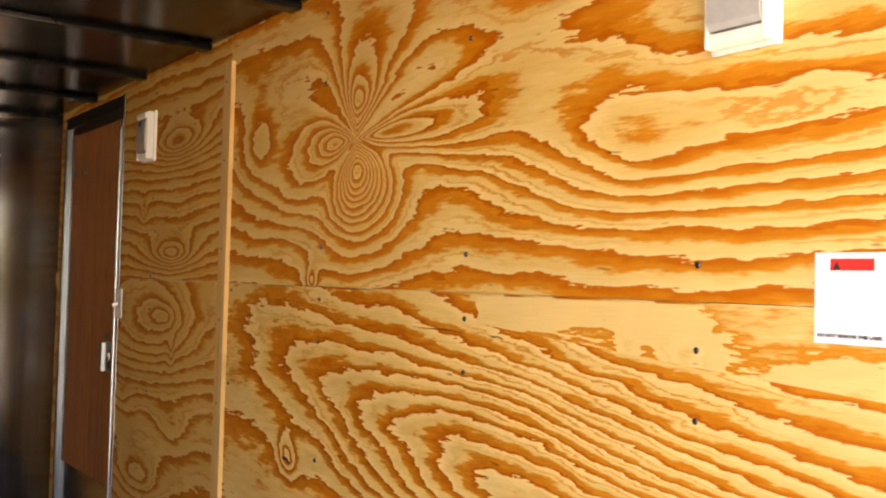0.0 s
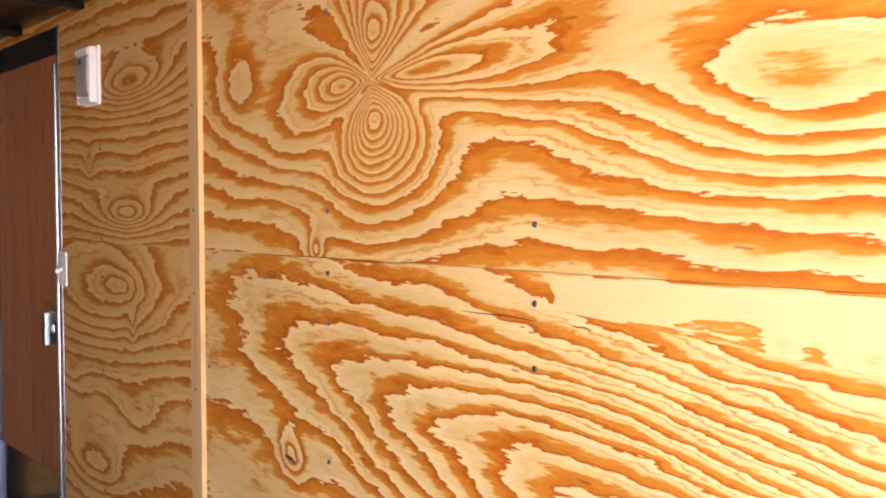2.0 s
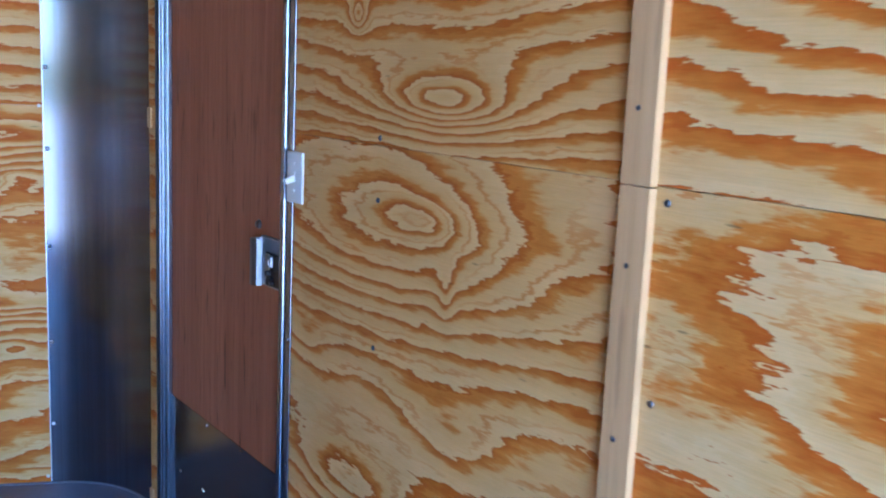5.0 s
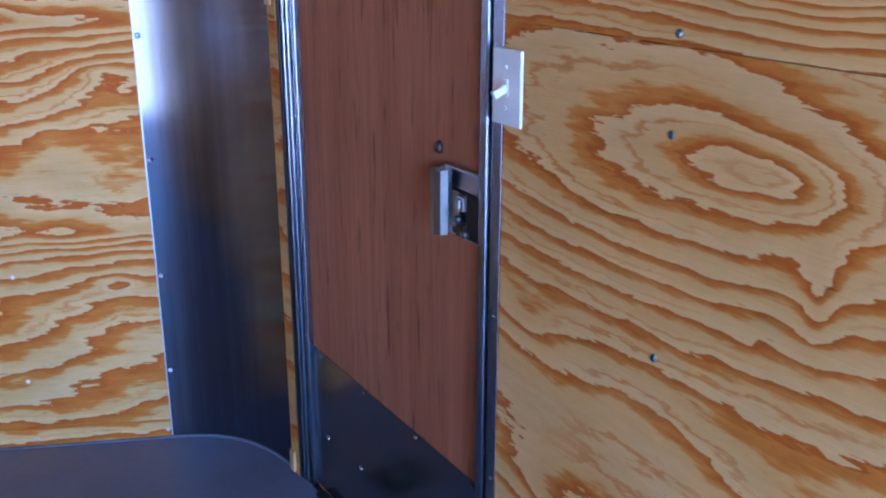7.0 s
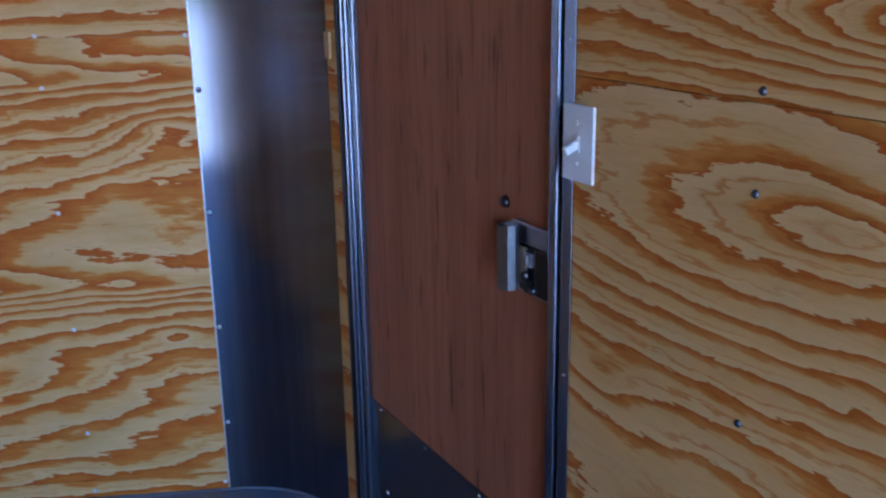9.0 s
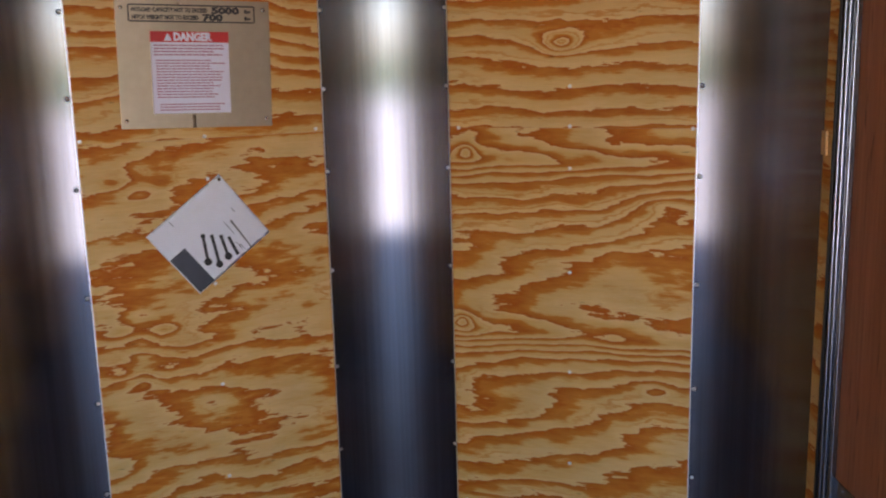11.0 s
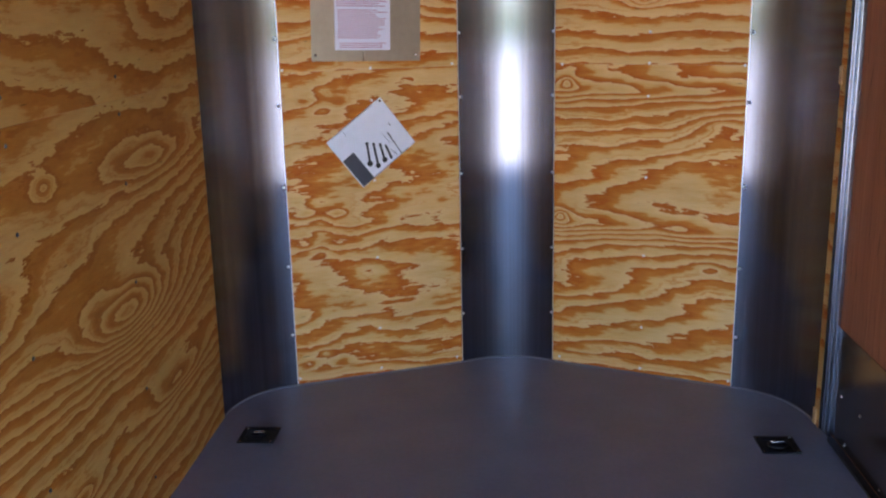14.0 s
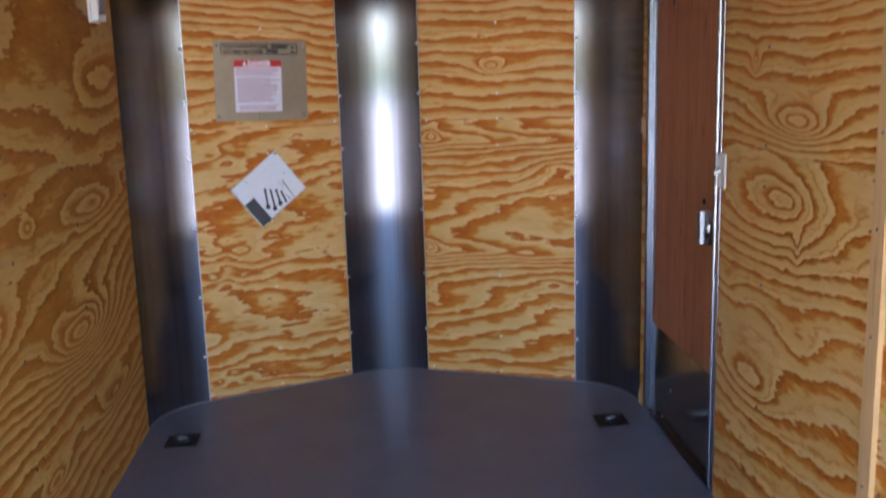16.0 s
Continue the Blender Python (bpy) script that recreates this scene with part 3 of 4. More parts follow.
# ---- side door ----
def side_door():
    base = empty("door_1", on_right(-0.25, 0.0), "closed side door with red-brown veneer in an aluminium frame", "door", kind="structure")
    bm = box(bmesh.new(), (-0.458, 0.0255, -0.06), (0.428, 0.055, 1.962))
    part("door_leaf", bm, door_veneer, base, "red-brown lauan veneer panel")
    bm = box(bmesh.new(), (-0.3775, 0.0225, 0.012), (0.360, 0.0252, 0.393), 0.0008)
    kick = part("kick_plate", bm, kick_metal, base, "dull aluminium kick plate")
    for x, z in ((-0.33, 0.382), (-0.112, 0.382), (0.112, 0.382), (0.320, 0.382), (-0.312, 0.173), (-0.140, 0.178), (0.06, 0.03), (-0.25, 0.03)):
        b = bmesh.new()
        cylinder(b, (x, 0.0212, z), (0, -1, 0), 0.0085 if 0.1 < z < 0.3 else 0.005, 0.0034, 14, 0.004)
        part("screw", b, chrome, kick, smooth=True)
    # hinge-side jamb: a ribbed extrusion, grooves and first rib coloured black for shade
    for n, (a, b, d) in enumerate(((-0.449, -0.437, 0.000), (-0.437, -0.432, 0.014), (-0.432, -0.419, 0.003), (-0.419, -0.414, 0.016),
                                   (-0.414, -0.403, 0.006), (-0.403, -0.398, 0.018), (-0.398, -0.379, 0.012))):
        bm = box(bmesh.new(), (a, d, 0.002), (b - 0.0004, 0.0250, 1.900), 0.0015)
        part("jamb_rib", bm, jamb_metal if n in (2, 4, 6) else black_coat_shade, base)
    # latch-side jamb: bright edge, groove, flange over the plywood
    bm = box(bmesh.new(), (0.367, -0.006, 0.002), (0.388, 0.0250, 1.825), 0.004)
    part("jamb_edge", bm, jamb_metal, base)
    # strip coloured black as the shade in the groove
    bm = box(bmesh.new(), (0.3885, 0.006, 0.002), (0.3985, 0.0250, 1.900))
    part("groove_shade", bm, black_coat_shade, base, "black strip in place of the shaded jamb groove")
    bm = box(bmesh.new(), (0.399, -0.0035, 0.002), (0.425, -0.0006, 1.952), 0.001)
    bm = box(bm, (0.399, -0.0005, 0.002), (0.4165, 0.0250, 1.950))
    flange = part("jamb_flange", bm, jamb_metal, base)
    for z in (0.12, 0.46, 0.76, 1.28, 1.62):
        b = bmesh.new()
        cylinder(b, (0.414, -0.0045, z), (0, -1, 0), 0.0045, 0.003, 12, 0.003)
        part("screw", b, chrome, flange, smooth=True)
    for z in (0.42, 0.95, 1.45):
        b = bmesh.new()
        cylinder(b, (-0.388, 0.0105, z), (0, -1, 0), 0.0045, 0.003, 12, 0.003)
        part("screw", b, chrome, base, smooth=True)
    # header metal coloured flat black to put its shade in
    bm = box(bmesh.new(), (-0.449, 0.004, 1.9005), (0.3985, 0.0250, 1.9515), 0.001)
    bm = box(bm, (-0.345, 0.014, 1.868), (0.363, 0.0250, 1.900), 0.001)
    part("head_jamb", bm, black_paint_shade, base, "door header coloured black for its deep shade")
    bm = box(bmesh.new(), (-0.345, -0.002, 0.0005), (0.363, 0.0222, 0.0105), 0.001)
    bm = box(bm, (-0.448, 0.0108, -0.055), (0.418, 0.0252, 0.0004))
    part("threshold", bm, black_coat_shade, base, "dark metal threshold")
    for x in (-0.335, -0.180):
        b = bmesh.new()
        cylinder(b, (x, 0.0225, 1.69), (0, -1, 0), 0.0115, 0.006, 16, 0.006)
        part("bolt", b, dark_metal, base, smooth=True)
    b = bmesh.new()
    cylinder(b, (0.199, 0.0215, 0.993), (0, -1, 0), 0.0125, 0.008, 20, 0.008)
    part("bolt", b, dark_metal, base, "dark domed bolt above the latch", smooth=True)
    # flush latch
    bm = box(bmesh.new(), (0.230, 0.0150, 0.853), (0.362, 0.0253, 0.972), 0.003)
    latch = part("latch", bm, latch_steel, base, "worn steel slam latch")
    # no real recess: a flat black panel gives the latch's inside its shade
    bm = box(bmesh.new(), (0.262, 0.0128, 0.858), (0.361, 0.0149, 0.938), 0.001)
    part("opening", bm, black_coat_shade, latch, "black panel for the shaded inside of the latch")
    bm = bmesh.new()
    prof = [(0.231, 0.014), (0.229, -0.006), (0.236, -0.016), (0.252, -0.018), (0.262, -0.011), (0.265, 0.002), (0.258, 0.002), (0.254, -0.007), (0.247, -0.011), (0.240, -0.009), (0.238, 0.014)]
    prism(bm, [(x, yy, 0) for x, yy in prof], (0, 0, 0.856), (0, 0, 0.112))
    part("pull", bm, worn_steel, latch, "bright bent steel pull")
    bm = box(bmesh.new(), (0.266, 0.009, 0.872), (0.286, 0.0127, 0.934), 0.001)
    part("lever", bm, latch_brass, latch, "yellowed zinc lever")
    bm = box(bmesh.new(), (0.289, 0.002, 0.906), (0.310, 0.0127, 0.932), 0.003)
    bm = box(bm, (0.296, -0.002, 0.912), (0.304, 0.0018, 0.926), 0.001)
    part("catch", bm, latch_steel, latch)
    bm = box(bmesh.new(), (0.318, 0.003, 0.862), (0.361, 0.0127, 0.940), 0.004)
    bm = box(bm, (0.290, 0.000, 0.862), (0.313, 0.0127, 0.886), 0.003)
    part("bolt_housing", bm, black_coat_shade, latch, "black bolt housing")
    for x, z in ((0.300, 0.893), (0.322, 0.872)):
        b = bmesh.new()
        cylinder(b, (x, 0.000, z), (0, -1, 0), 0.007, 0.012, 14, 0.006)
        part("rivet", b, dark_metal, latch, smooth=True)


side_door()
shim = box(bmesh.new(), (-0.014, -0.007, 0.0), (0.012, -0.0006, 0.058), 0.002)
shim_ob = mesh_object("wood_shim", shim, batten_wood)
shim_ob.matrix_world = on_right(0.232, 1.183)
tagged(shim_ob, "small pale wood shim on the strip beside the door", "shim")
shim2 = copy_thing(shim_ob, on_right(0.232, 0.003))

# ---- batten ----
bat = empty("wood_batten", on_right(-1.688, 0.0), "pale pine batten covering the joint between plywood sheets", "batten")
bm = box(bmesh.new(), (-0.028, -0.0145, 0.002), (0.028, -0.0006, 1.225), 0.0015)
part("strip", bm, batten_wood, bat, "lower length of pine strip")
bm = box(bmesh.new(), (-0.028, -0.0145, 1.2265), (0.028, -0.0006, 1.90), 0.0015)
part("strip", bm, batten_wood, bat, "upper length of pine strip")
for z in (0.15, 0.50, 0.865, 1.115, 1.33, 1.60, 1.84):
    b = bmesh.new()
    cylinder(b, (-0.004, -0.0152, z), (0, -1, 0), 0.0045, 0.002, 12, 0.003)
    part("screw", b, dark_metal, bat, smooth=True)

# ---- screws in the plywood ----
def screw_mesh():
    bm = bmesh.new()
    cylinder(bm, (0, -0.0012, 0), (0, -1, 0), 0.0058, 0.0026, 14, 0.0042)
    cylinder(bm, (0, -0.0027, 0), (0, -1, 0), 0.0022, 0.0006, 6)
    me = bpy.data.meshes.new("screw")
    bm.to_mesh(me)
    bm.free()
    return me


dark_screw = screw_mesh()
dark_screw.materials.append(dark_metal)
bright_screw = screw_mesh()
bright_screw.materials.append(zinc_head)


def screws(wall, mesh, poses):
    for m in poses:
        ob = new("screw", mesh)
        ob.parent = wall
        ob.matrix_world = m


STUD_ROWS = (0.12, 0.45, 0.79, 1.088, 1.196, 1.327, 1.748, 1.93)
right_poses = [on_right(yy, z - 0.035 * (-2.283 - yy) * (0.8 < z < 1.6)) for yy in (-2.283, -2.893, -3.483) for z in STUD_ROWS]
right_poses += [on_right(-1.022, z) for z in (0.12, 0.45, 0.83, 1.123, 1.242, 1.52, 1.90)]
right_poses += [on_right(-1.735, z) for z in (0.5, 0.93, 1.207, 1.6)]
screws(wall_right, dark_screw, right_poses)
screws(wall_left, dark_screw, [on_left(yy, z) for yy in (-0.45, -1.06, -1.67) for z in (0.12, 0.40, 0.72, 1.0, 1.19, 1.29, 1.60, 1.9)])
nose_l, nose_r = bpy.data.objects["wall_nose_left"], bpy.data.objects["wall_nose_right"]
COLUMN = (0.022, 0.195, 0.49, 0.80, 1.11, 1.232, 1.346, 1.66)
screws(nose_l, bright_screw, [on_nose_left(-0.535, z) for z in COLUMN] + [on_nose_left(x, z) for x in (-0.845, -0.232) for z in (0.025, 1.236)])
screws(nose_r, bright_screw, [on_nose_right(0.512, z) for z in COLUMN] + [on_nose_right(x, z) for x in (0.832, 0.196) for z in (0.022, 1.226)])


# ---- light switch ----
def light_switch():
    base = empty("light_switch", on_right(-0.692, 1.077), "white toggle light switch overlapping the door frame", "light switch")
    bm = box(bmesh.new(), (-0.035, -0.0095, 0.0), (0.036, -0.0040, 0.112), 0.0022)
    plate = part("cover_plate", bm, white_plastic, base)
    bm = box(bmesh.new(), (-0.006, -0.0112, 0.043), (0.006, -0.0096, 0.068), 0.0008)
    part("slot_frame", bm, white_plastic, base)
    bm = box(bmesh.new(), (-0.0042, -0.024, -0.006), (0.0042, 0.0, 0.006), 0.002, pose(0, -0.0100, 0.0555, 24, 0, 0))
    part("toggle", bm, white_plastic, base)
    for z in (0.026, 0.086):
        b = bmesh.new()
        cylinder(b, (0, -0.0101, z), (0, -1, 0), 0.0034, 0.0014, 12, 0.0026)
        part("screw", b, white_plastic, base, smooth=True)


light_switch()


# ---- wall lamps ----
def wall_lamp(m):
    base = empty("wall_lamp", m, "unlit white plastic wall lamp with a clear grey lens", "wall lamp", "lamps on the walls")
    bm = box(bmesh.new(), (-0.060, -0.012, 0.0), (0.060, -0.0006, 0.182), 0.004)
    part("base_plate", bm, white_plastic, base)
    bm = bmesh.new()
    # hollow housing: thin cheeks, rounded hood and chin
    box(bm, (-0.054, -0.036, 0.006), (-0.047, -0.0122, 0.176), 0.003)
    box(bm, (0.047, -0.036, 0.006), (0.054, -0.0122, 0.176), 0.003)
    prism(bm, [(-0.0468, yy, z) for yy, z in ((-0.0122, 0.152), (-0.036, 0.152), (-0.041, 0.156), (-0.041, 0.168), (-0.036, 0.174), (-0.028, 0.178), (-0.0122, 0.178))], (0, 0, 0), (0.0936, 0, 0))
    prism(bm, [(-0.0468, yy, z) for yy, z in ((-0.0122, 0.006), (-0.024, 0.006), (-0.032, 0.011), (-0.036, 0.020), (-0.036, 0.026), (-0.0122, 0.030))], (0, 0, 0), (0.0936, 0, 0))
    part("housing", bm, white_plastic, base)
    bm = bmesh.new()
    prism(bm, [(-0.0464, yy, z) for yy, z in ((-0.0125, 0.0305), (-0.0350, 0.0305), (-0.0400, 0.040), (-0.0420, 0.09), (-0.0400, 0.140), (-0.0360, 0.1515), (-0.0125, 0.1515))], (0, 0, 0), (0.0928, 0, 0))
    part("lens", bm, lens_plastic, base, "glossy grey lens")
    bm = box(bmesh.new(), (-0.0440, -0.0432, 0.112), (0.0440, -0.0412, 0.1145), 0.0006)
    part("lens_rib", bm, lens_plastic, base)
    b = bmesh.new()
    cylinder(b, (-0.006, -0.0410, 0.134), (0, -1, 0.08), 0.011, 0.008, 18, 0.009)
    part("switch_knob", b, ink_grey, base, "small dark round switch", smooth=True)
    return base


lamp = wall_lamp(on_right(-0.980, 1.655))
copy_thing(lamp, on_right(-3.570, 1.600))
copy_thing(lamp, on_left(-0.02, 1.675))


# ---- writing ----
def writing(name, text, size, m, mat, parent, width=None):
    """Letters as a thin mesh; local x along the line, local z up, y into the wall."""
    data = bpy.data.curves.new(name, "FONT")
    data.body = text
    data.size = size
    data.extrude = 0.0002
    data.offset = size * 0.06
    data.resolution_u = 2
    temp = bpy.data.objects.new(name, data)
    scene.collection.objects.link(temp)
    bpy.context.view_layer.update()
    me = bpy.data.meshes.new_from_object(temp.evaluated_get(bpy.context.evaluated_depsgraph_get()))
    bpy.data.objects.remove(temp)
    me.name = name
    wide = max(v.co.x for v in me.vertices) - min(v.co.x for v in me.vertices)
    if width:
        me.transform(Matrix.Diagonal((width / wide, 1, 1, 1)))
    me.transform(pose(0, 0, 0, 90, 0, 0))
    me.transform(m)
    me.materials.clear()
    me.materials.append(mat)
    ob = new(name, me)
    ob.parent = parent
    return ob


def bars(bm, x0, x1, z_top, rows, pitch, height, y, rng):
    for i in range(rows):
        z = z_top - i * pitch
        x = x0
        stop = x1 - rng.uniform(0, 0.25) * (x1 - x0)
        while x < stop:
            w = rng.uniform(0.006, 0.018)
            box(bm, (x, y - 0.0002, z - height), (min(x + w, stop), y, z))
            x += w + 0.0022


# ---- rating plate with danger sticker ----
def rating_plate():
    base = empty("rating_plate", on_nose_left(-0.5475, 1.258) @ pose(0, 0, 0, 0, 1.6, 0), "beige-grey metal rating plate screwed above the seam, with a danger sticker", "sign")
    bm = box(bmesh.new(), (-0.211, -0.0035, 0.0), (0.211, -0.0008, 0.352), 0.0006)
    part("plate", bm, plate_metal, base)
    bm = bmesh.new()
    for lo, hi in (((-0.174, 0.2905), (0.166, 0.2945)), ((-0.174, 0.3345), (0.166, 0.3385)), ((-0.178, 0.2925), (-0.174, 0.3365)), ((0.166, 0.2925), (0.170, 0.3365))):
        box(bm, (lo[0], -0.0038, lo[1]), (hi[0], -0.0036, hi[1]))
    part("printed_border", bm, ink_black, base, "black printed border")
    for text, x, z, size, width in (("PAYLOAD CAPACITY NOT TO EXCEED", -0.168, 0.3185, 0.0155, 0.205), ("HITCH WEIGHT NOT TO EXCEED", -0.168, 0.2985, 0.0155, 0.180),
                                    ("5000", 0.048, 0.316, 0.024, 0.078), ("700", 0.022, 0.2965, 0.024, 0.058), ("lbs", 0.140, 0.318, 0.014, 0.018), ("lbs", 0.140, 0.299, 0.014, 0.018)):
        writing("lettering", text, size, Matrix.Translation((x, -0.0039, z)), ink_black, base, width)
    bm = box(bmesh.new(), (-0.122, -0.0041, 0.041), (0.092, -0.0037, 0.264))
    sticker = part("danger_sticker", bm, sticker_white, base, "white danger sticker with a red header")
    bm = box(bmesh.new(), (-0.1225, -0.0045, 0.237), (0.0925, -0.0042, 0.266))
    part("header", bm, ink_red, sticker, "red header band")
    writing("lettering", "DANGER", 0.030, Matrix.Translation((-0.060, -0.0048, 0.2415)), sticker_white, sticker, 0.106)
    bm = bmesh.new()
    prism(bm, [(-0.086, 0, 0.2405), (-0.064, 0, 0.2405), (-0.075, 0, 0.262)], (0, -0.0048, 0), (0, 0.0002, 0))
    part("warning_triangle", bm, sticker_white, sticker)
    bm = bmesh.new()
    rng = random.Random(3)
    bars(bm, -0.114, 0.088, 0.230, 4, 0.0085, 0.0036, -0.0042, rng)
    bars(bm, -0.110, 0.086, 0.189, 14, 0.0078, 0.0032, -0.0042, rng)
    bars(bm, -0.104, 0.078, 0.068, 3, 0.0078, 0.0032, -0.0042, rng)
    part("small_print", bm, ink_pale_red, sticker, "faded red lines of print")
    for x in (-0.196, 0.194):
        for z in (0.022, 0.328):
            b = bmesh.new()
            cylinder(b, (x, -0.0044, z), (0, -1, 0), 0.0065, 0.003, 14, 0.004)
            part("screw", b, chrome, base, smooth=True)
    # stiffening crease down the middle
    bm = bmesh.new()
    cylinder(bm, (-0.040, -0.0030, 0.344), (0, 0, 1), 0.005, 0.013, 10)
    part("crease", bm, plate_metal, base, smooth=True)
    bm = bmesh.new()
    cylinder(bm, (-0.012, -0.0030, 0.018), (0, 0, 1), 0.005, 0.034, 10)
    part("crease", bm, plate_metal, base, smooth=True)


rating_plate()


# ---- instruction booklet in a bag ----
def booklet():
    a, b = 0.272, 0.228
    m = on_nose_left(-0.706, 0.958) @ pose(0, 0, 0, 0, -37.2, 0)
    base = empty("instruction_bag", m, "clear bag with a folded white instruction sheet, pinned askew", "document bag")
    bm = bmesh.new()
    bmesh.ops.create_grid(bm, x_segments=30, y_segments=26, size=0.5)
    for v in bm.verts:
        u, w = v.co.x + 0.5, v.co.y + 0.5
        lift = 0.004 + 0.005 * math.sin(math.pi * u) * math.sin(math.pi * w) + 0.0016 * noise.noise((u * 5, w * 5, 2.0)) + 0.0014 * abs(noise.noise((u * 9 + w * 4, w * 9 - u * 5, 7.0)))
        v.co = Vector((u * a, -lift, -w * b))
    bmesh.ops.solidify(bm, geom=bm.faces[:], thickness=0.0012)
    sheet_ob = part("folded_sheet", bm, paper, base, "folded white paper", smooth=True)

    def at(p, q, up=0.0):
        lift = 0.0078 + 0.005 * math.sin(math.pi * p) * math.sin(math.pi * min(q, 1)) + up
        return Vector((p * a, -lift, -q * b))

    bm = bmesh.new()
    steps = 6
    for i in range(steps):
        for k in range(steps):
            p0, p1 = 0.012 + 0.20 * i / steps, 0.012 + 0.20 * (i + 1) / steps
            q0, q1 = 0.42 + 0.575 * k / steps, 0.42 + 0.575 * (k + 1) / steps
            bm.faces.new([bm.verts.new(at(*c)) for c in ((p0, q0), (p1, q0), (p1, q1), (p0, q1))])
    bmesh.ops.remove_doubles(bm, verts=bm.verts[:], dist=0.0001)
    bmesh.ops.solidify(bm, geom=bm.faces[:], thickness=0.0004)
    part("printed_block", bm, ink_grey, base, "dark grey printed block")
    for (p0, q0), (p1, q1), r0, r1 in (((0.436, 0.457), (0.294, 0.754), 0.0068, 0.0115), ((0.505, 0.537), (0.366, 0.877), 0.0060, 0.0105),
                                       ((0.575, 0.618), (0.492, 0.876), 0.0060, 0.0110), ((0.629, 0.70), (0.586, 0.921), 0.0045, 0.0060)):
        bm = bmesh.new()
        s, e = at(p0, q0), at(p1, q1)
        d = (e - s).normalized()
        n = Vector((-d.z, 0, d.x)) * 0.0044
        prism(bm, [s - n, e - n, e + n, s + n], (0, 0, 0), (0, 0.0004, 0))
        cylinder(bm, s, (0, -1, 0), r0, 0.0006, 16)
        cylinder(bm, e, (0, -1, 0), r1, 0.0006, 18)
        part("printed_tool", bm, ink_black, base, "black printed tool outline")
    bm = bmesh.new()
    s, e = at(0.766, 0.545), at(0.74, 0.99)
    prism(bm, [s - Vector((0.0025, 0, 0)), e - Vector((0.0008, 0, 0)), e + Vector((0.0016, 0, 0)), s + Vector((0.0025, 0, 0))], (0, 0, 0), (0, 0.0004, 0))
    part("printed_line", bm, ink_black, base)
    for p, q0, q1 in ((0.655, 0.80, 0.93), (0.675, 0.86, 0.96), (0.70, 0.50, 0.70), (0.86, 0.42, 0.50), (0.28, 0.05, 0.12)):
        bm = bmesh.new()
        s, e = at(p, q0), at(p, q1)
        prism(bm, [s - Vector((0.0007, 0, 0)), e - Vector((0.0007, 0, 0)), e + Vector((0.0007, 0, 0)), s + Vector((0.0007, 0, 0))], (0, 0, 0), (0, 0.0003, 0))
        part("print_line", bm, ink_grey, base)
    b2 = bmesh.new()
    cylinder(b2, (0.262, -0.008, -0.012), (0, -1, 0), 0.0055, 0.004, 14, 0.0035)
    part("pin", b2, chrome, base, smooth=True)


booklet()


# ---- white label on the side wall ----
def wall_label():
    base = empty("warning_label", on_right(-3.737, 1.180), "white paper warning label with a red band on plywood", "label")
    bm = box(bmesh.new(), (-0.052, -0.0012, 0.0), (0.052, -0.0007, 0.122))
    part("paper", bm, sticker_white, base)
    bm = box(bmesh.new(), (-0.029, -0.0016, 0.098), (0.034, -0.0013, 0.114))
    part("red_band", bm, ink_red, base)
    bm = bmesh.new()
    prism(bm, [(-0.025, 0, 0.099), (-0.014, 0, 0.099), (-0.0195, 0, 0.110)], (0, -0.0019, 0), (0, 0.0002, 0))
    part("warning_triangle", bm, ink_black, base)
    writing("lettering", "DO NOT REMOVE THIS LABEL", 0.0062, Matrix.Translation((-0.047, -0.0015, 0.0085)), ink_grey, base, 0.094)


wall_label()


# ---- tie-down rings ----
def tie_down(m):
    base = empty("tie_down_ring", m, "black recessed tie-down ring plate set in the grey floor", "tie-down", "tie-downs in the floor")
    bm = bmesh.new()
    o, i = 0.064, 0.044
    for lo, hi in (((-o, -o), (o, -i)), ((-o, i), (o, o)), ((-o, -i), (-i, i)), ((i, -i), (o, i))):
        box(bm, (lo[0], lo[1], 0.0006), (hi[0], hi[1], 0.0052), 0.0012)
    part("rim_plate", bm, black_paint_shade, base)
    bm = box(bmesh.new(), (-i, -i, 0.0006), (i, i, 0.0016))
    part("pan", bm, black_paint_shade, base, "dark recessed pan")
    bm = bmesh.new()
    seg, ring = 22, 8
    rows = []
    for k in range(seg + 1):
        t = math.pi * k / seg
        c = Vector((0.030 * math.cos(t), -0.006 - 0.028 * math.sin(t), 0.0085))
        rows.append([bm.verts.new(c + Vector((math.cos(t), -math.sin(t), 0)) * 0.005 * math.cos(2 * math.pi * j / ring) + Vector((0, 0, 1)) * 0.005 * math.sin(2 * math.pi * j / ring)) for j in range(ring)])
    for k in range(seg):
        for j in range(ring):
            bm.faces.new((rows[k][j], rows[k][(j + 1) % ring], rows[k + 1][(j + 1) % ring], rows[k + 1][j]))
    cylinder(bm, (0, -0.004, 0.0085), (1, 0, 0), 0.0048, 0.066, 12)
    part("ring", bm, black_paint_shade, base, "dark steel ring folded flat", smooth=True)
    bm = box(bmesh.new(), (-0.020, 0.001, 0.0016), (0.020, 0.012, 0.0148), 0.003)
    part("strap", bm, chrome, base, "bright steel strap over the ring")
    for x in (-0.053, 0.053):
        for yy in (-0.053, 0.053):
            b = bmesh.new()
            cylinder(b, (x, yy, 0.0058), (0, 0, 1), 0.0062, 0.003, 12, 0.004)
            part("screw", b, chrome, base, smooth=True)
    return base


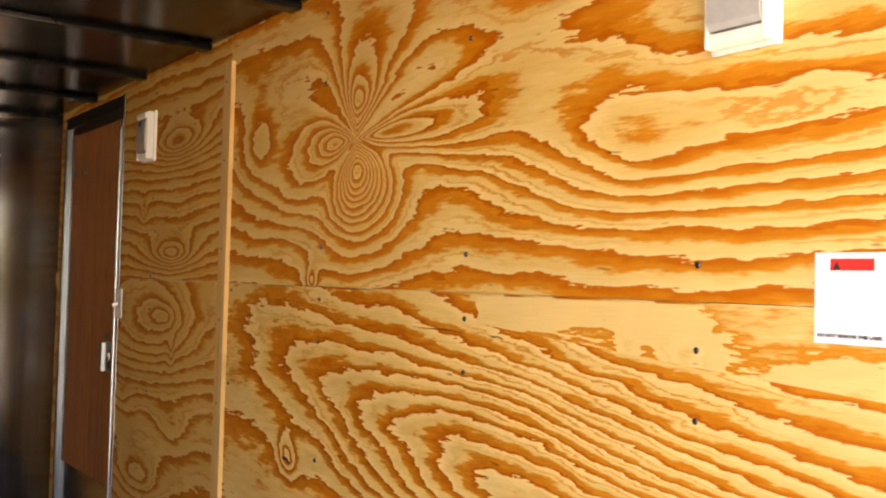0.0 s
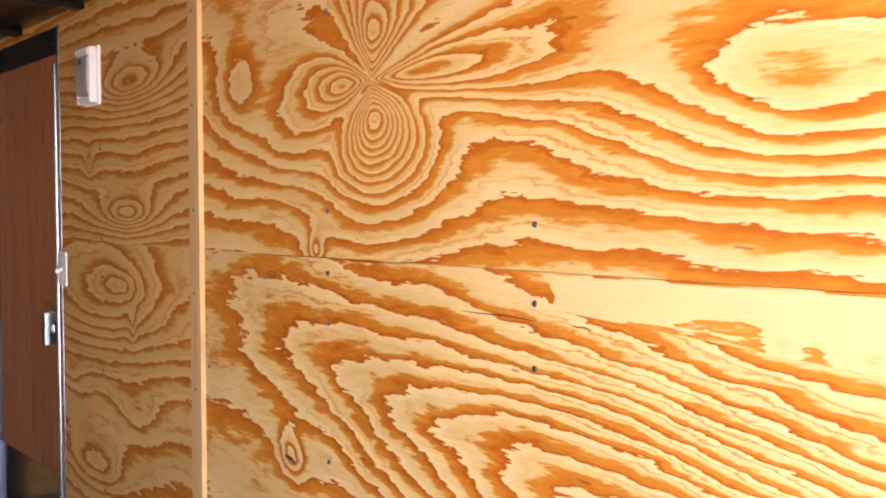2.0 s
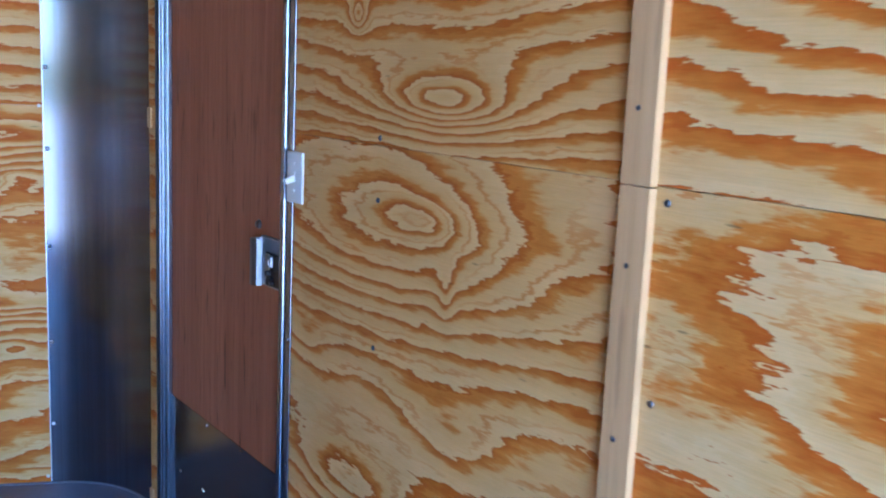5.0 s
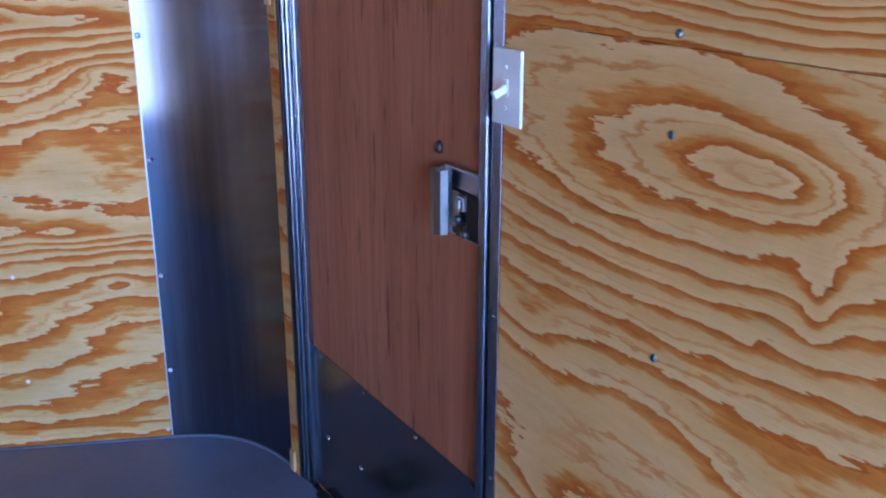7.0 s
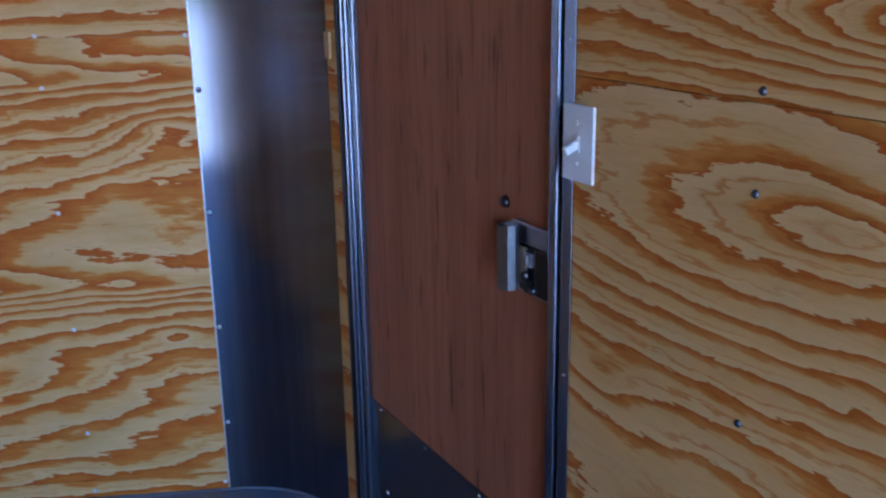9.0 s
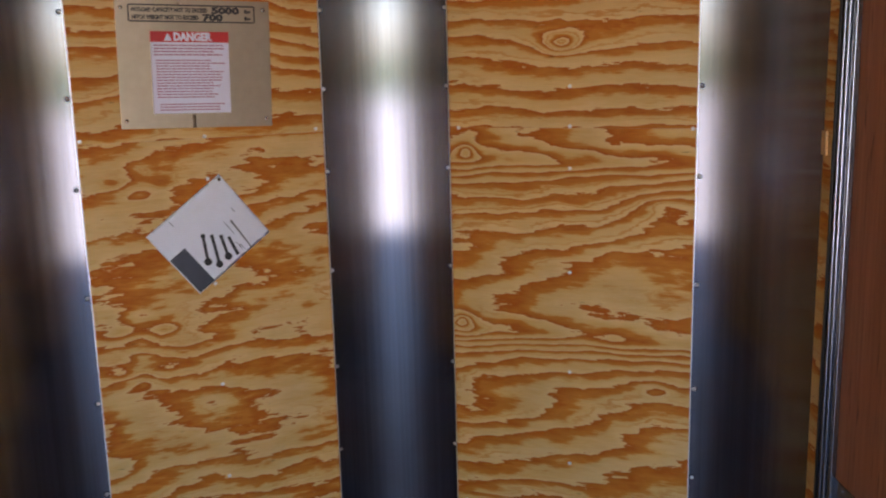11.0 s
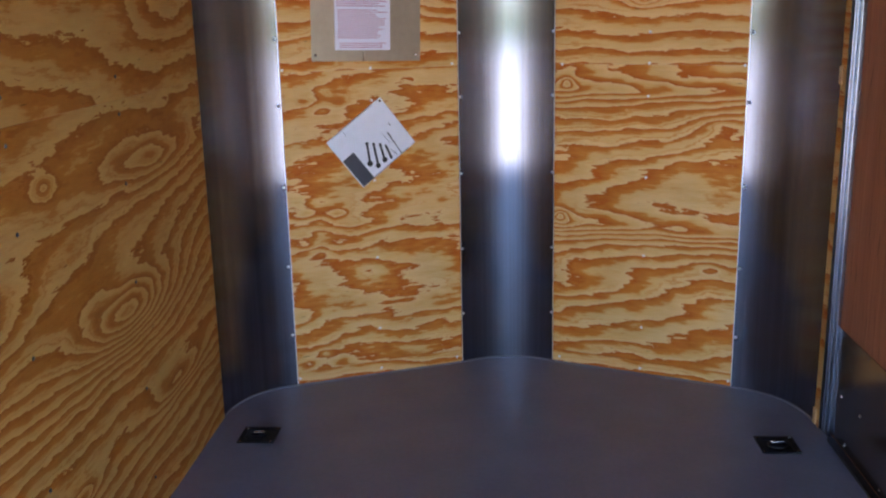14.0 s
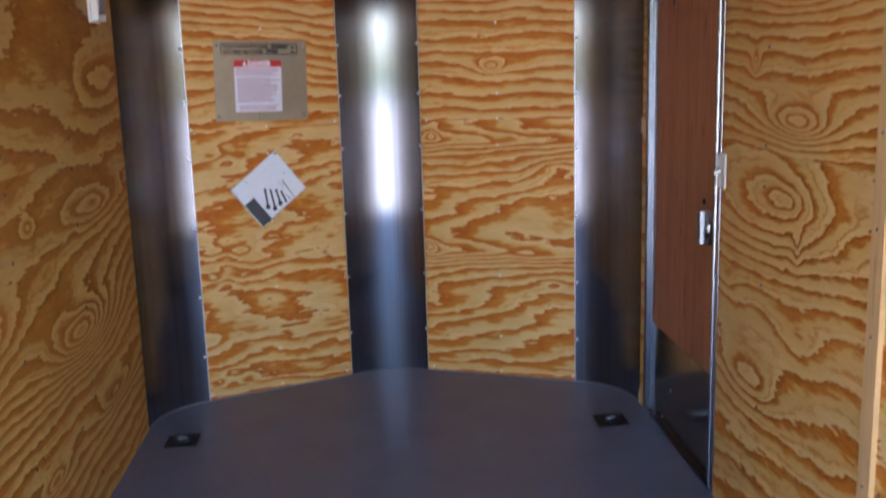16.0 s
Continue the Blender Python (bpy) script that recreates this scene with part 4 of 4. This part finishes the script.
ring_one = tie_down(pose(-0.893, 0.095, 0))
copy_thing(ring_one, pose(0.883, 0.054, 0))

# ---- lowered rear ramp, on which the walk begins ----
ramp = empty("ramp_door", pose(0, REAR - 0.055, -0.015, 15.5, 0, 0), "lowered rear ramp door of the trailer resting on concrete", "ramp")
n_board = 9
for k in range(n_board):
    bm = box(bmesh.new(), (-1.03, -0.02 - (k + 1) * 0.195, -0.03), (1.03, -0.02 - k * 0.195 - 0.004, 0.0), 0.003)
    part("deck_board", bm, ramp_wood, ramp)
bm = cylinder(bmesh.new(), (0, -0.006, -0.008), (1, 0, 0), 0.010, 2.06, 12)
part("hinge", bm, chrome, ramp)


# ---- splits in the veneer ----
dark_wood = speckled("dark_split_wood", (0.05, 0.022, 0.010), 0.8, (60, 60, 60), 0.3)


def veneer_split(y0, z0, y1, z1, width):
    """A thin open split that tapers to both ends."""
    bm = bmesh.new()
    top, low = [], []
    for k in range(9):
        s = k / 8
        w = width * math.sin(math.pi * s) ** 0.7 + 0.0002
        yy = y0 + (y1 - y0) * s
        z = z0 + (z1 - z0) * s + 0.0012 * math.sin(7 * s + y0)
        top.append((HALF - 0.0011, yy, z + w))
        low.append((HALF - 0.0011, yy, z - w))
    prism(bm, top + low[::-1], (0, 0, 0), (0.0004, 0, 0))
    part("veneer_split", bm, dark_wood, wall_right, "dark split in the veneer")


# pale strip of face veneer under the seam
strip_mesh = bmesh.new()
prism(strip_mesh, [(HALF - 0.0006, yy, z) for yy, z in ((-2.935, 1.2235), (-2.928, 1.205), (-2.940, 1.190), (-2.932, 1.168), (-3.10, 1.156), (-3.45, 1.130), (-3.80, 1.108), (REAR, 1.085), (REAR, 1.2235))], (0, 0, 0), (0.0005, 0, 0))
part("veneer_strip", strip_mesh, ply_strip, wall_right, "pale clear strip of face veneer")
veneer_split(-2.71, 1.150, -2.90, 1.147, 0.0009)
veneer_split(-2.975, 1.1465, -3.018, 1.1425, 0.0008)
veneer_split(-2.00, 1.2275, -2.55, 1.2265, 0.0007)
veneer_split(-2.10, 0.772, -2.15, 0.762, 0.0045)
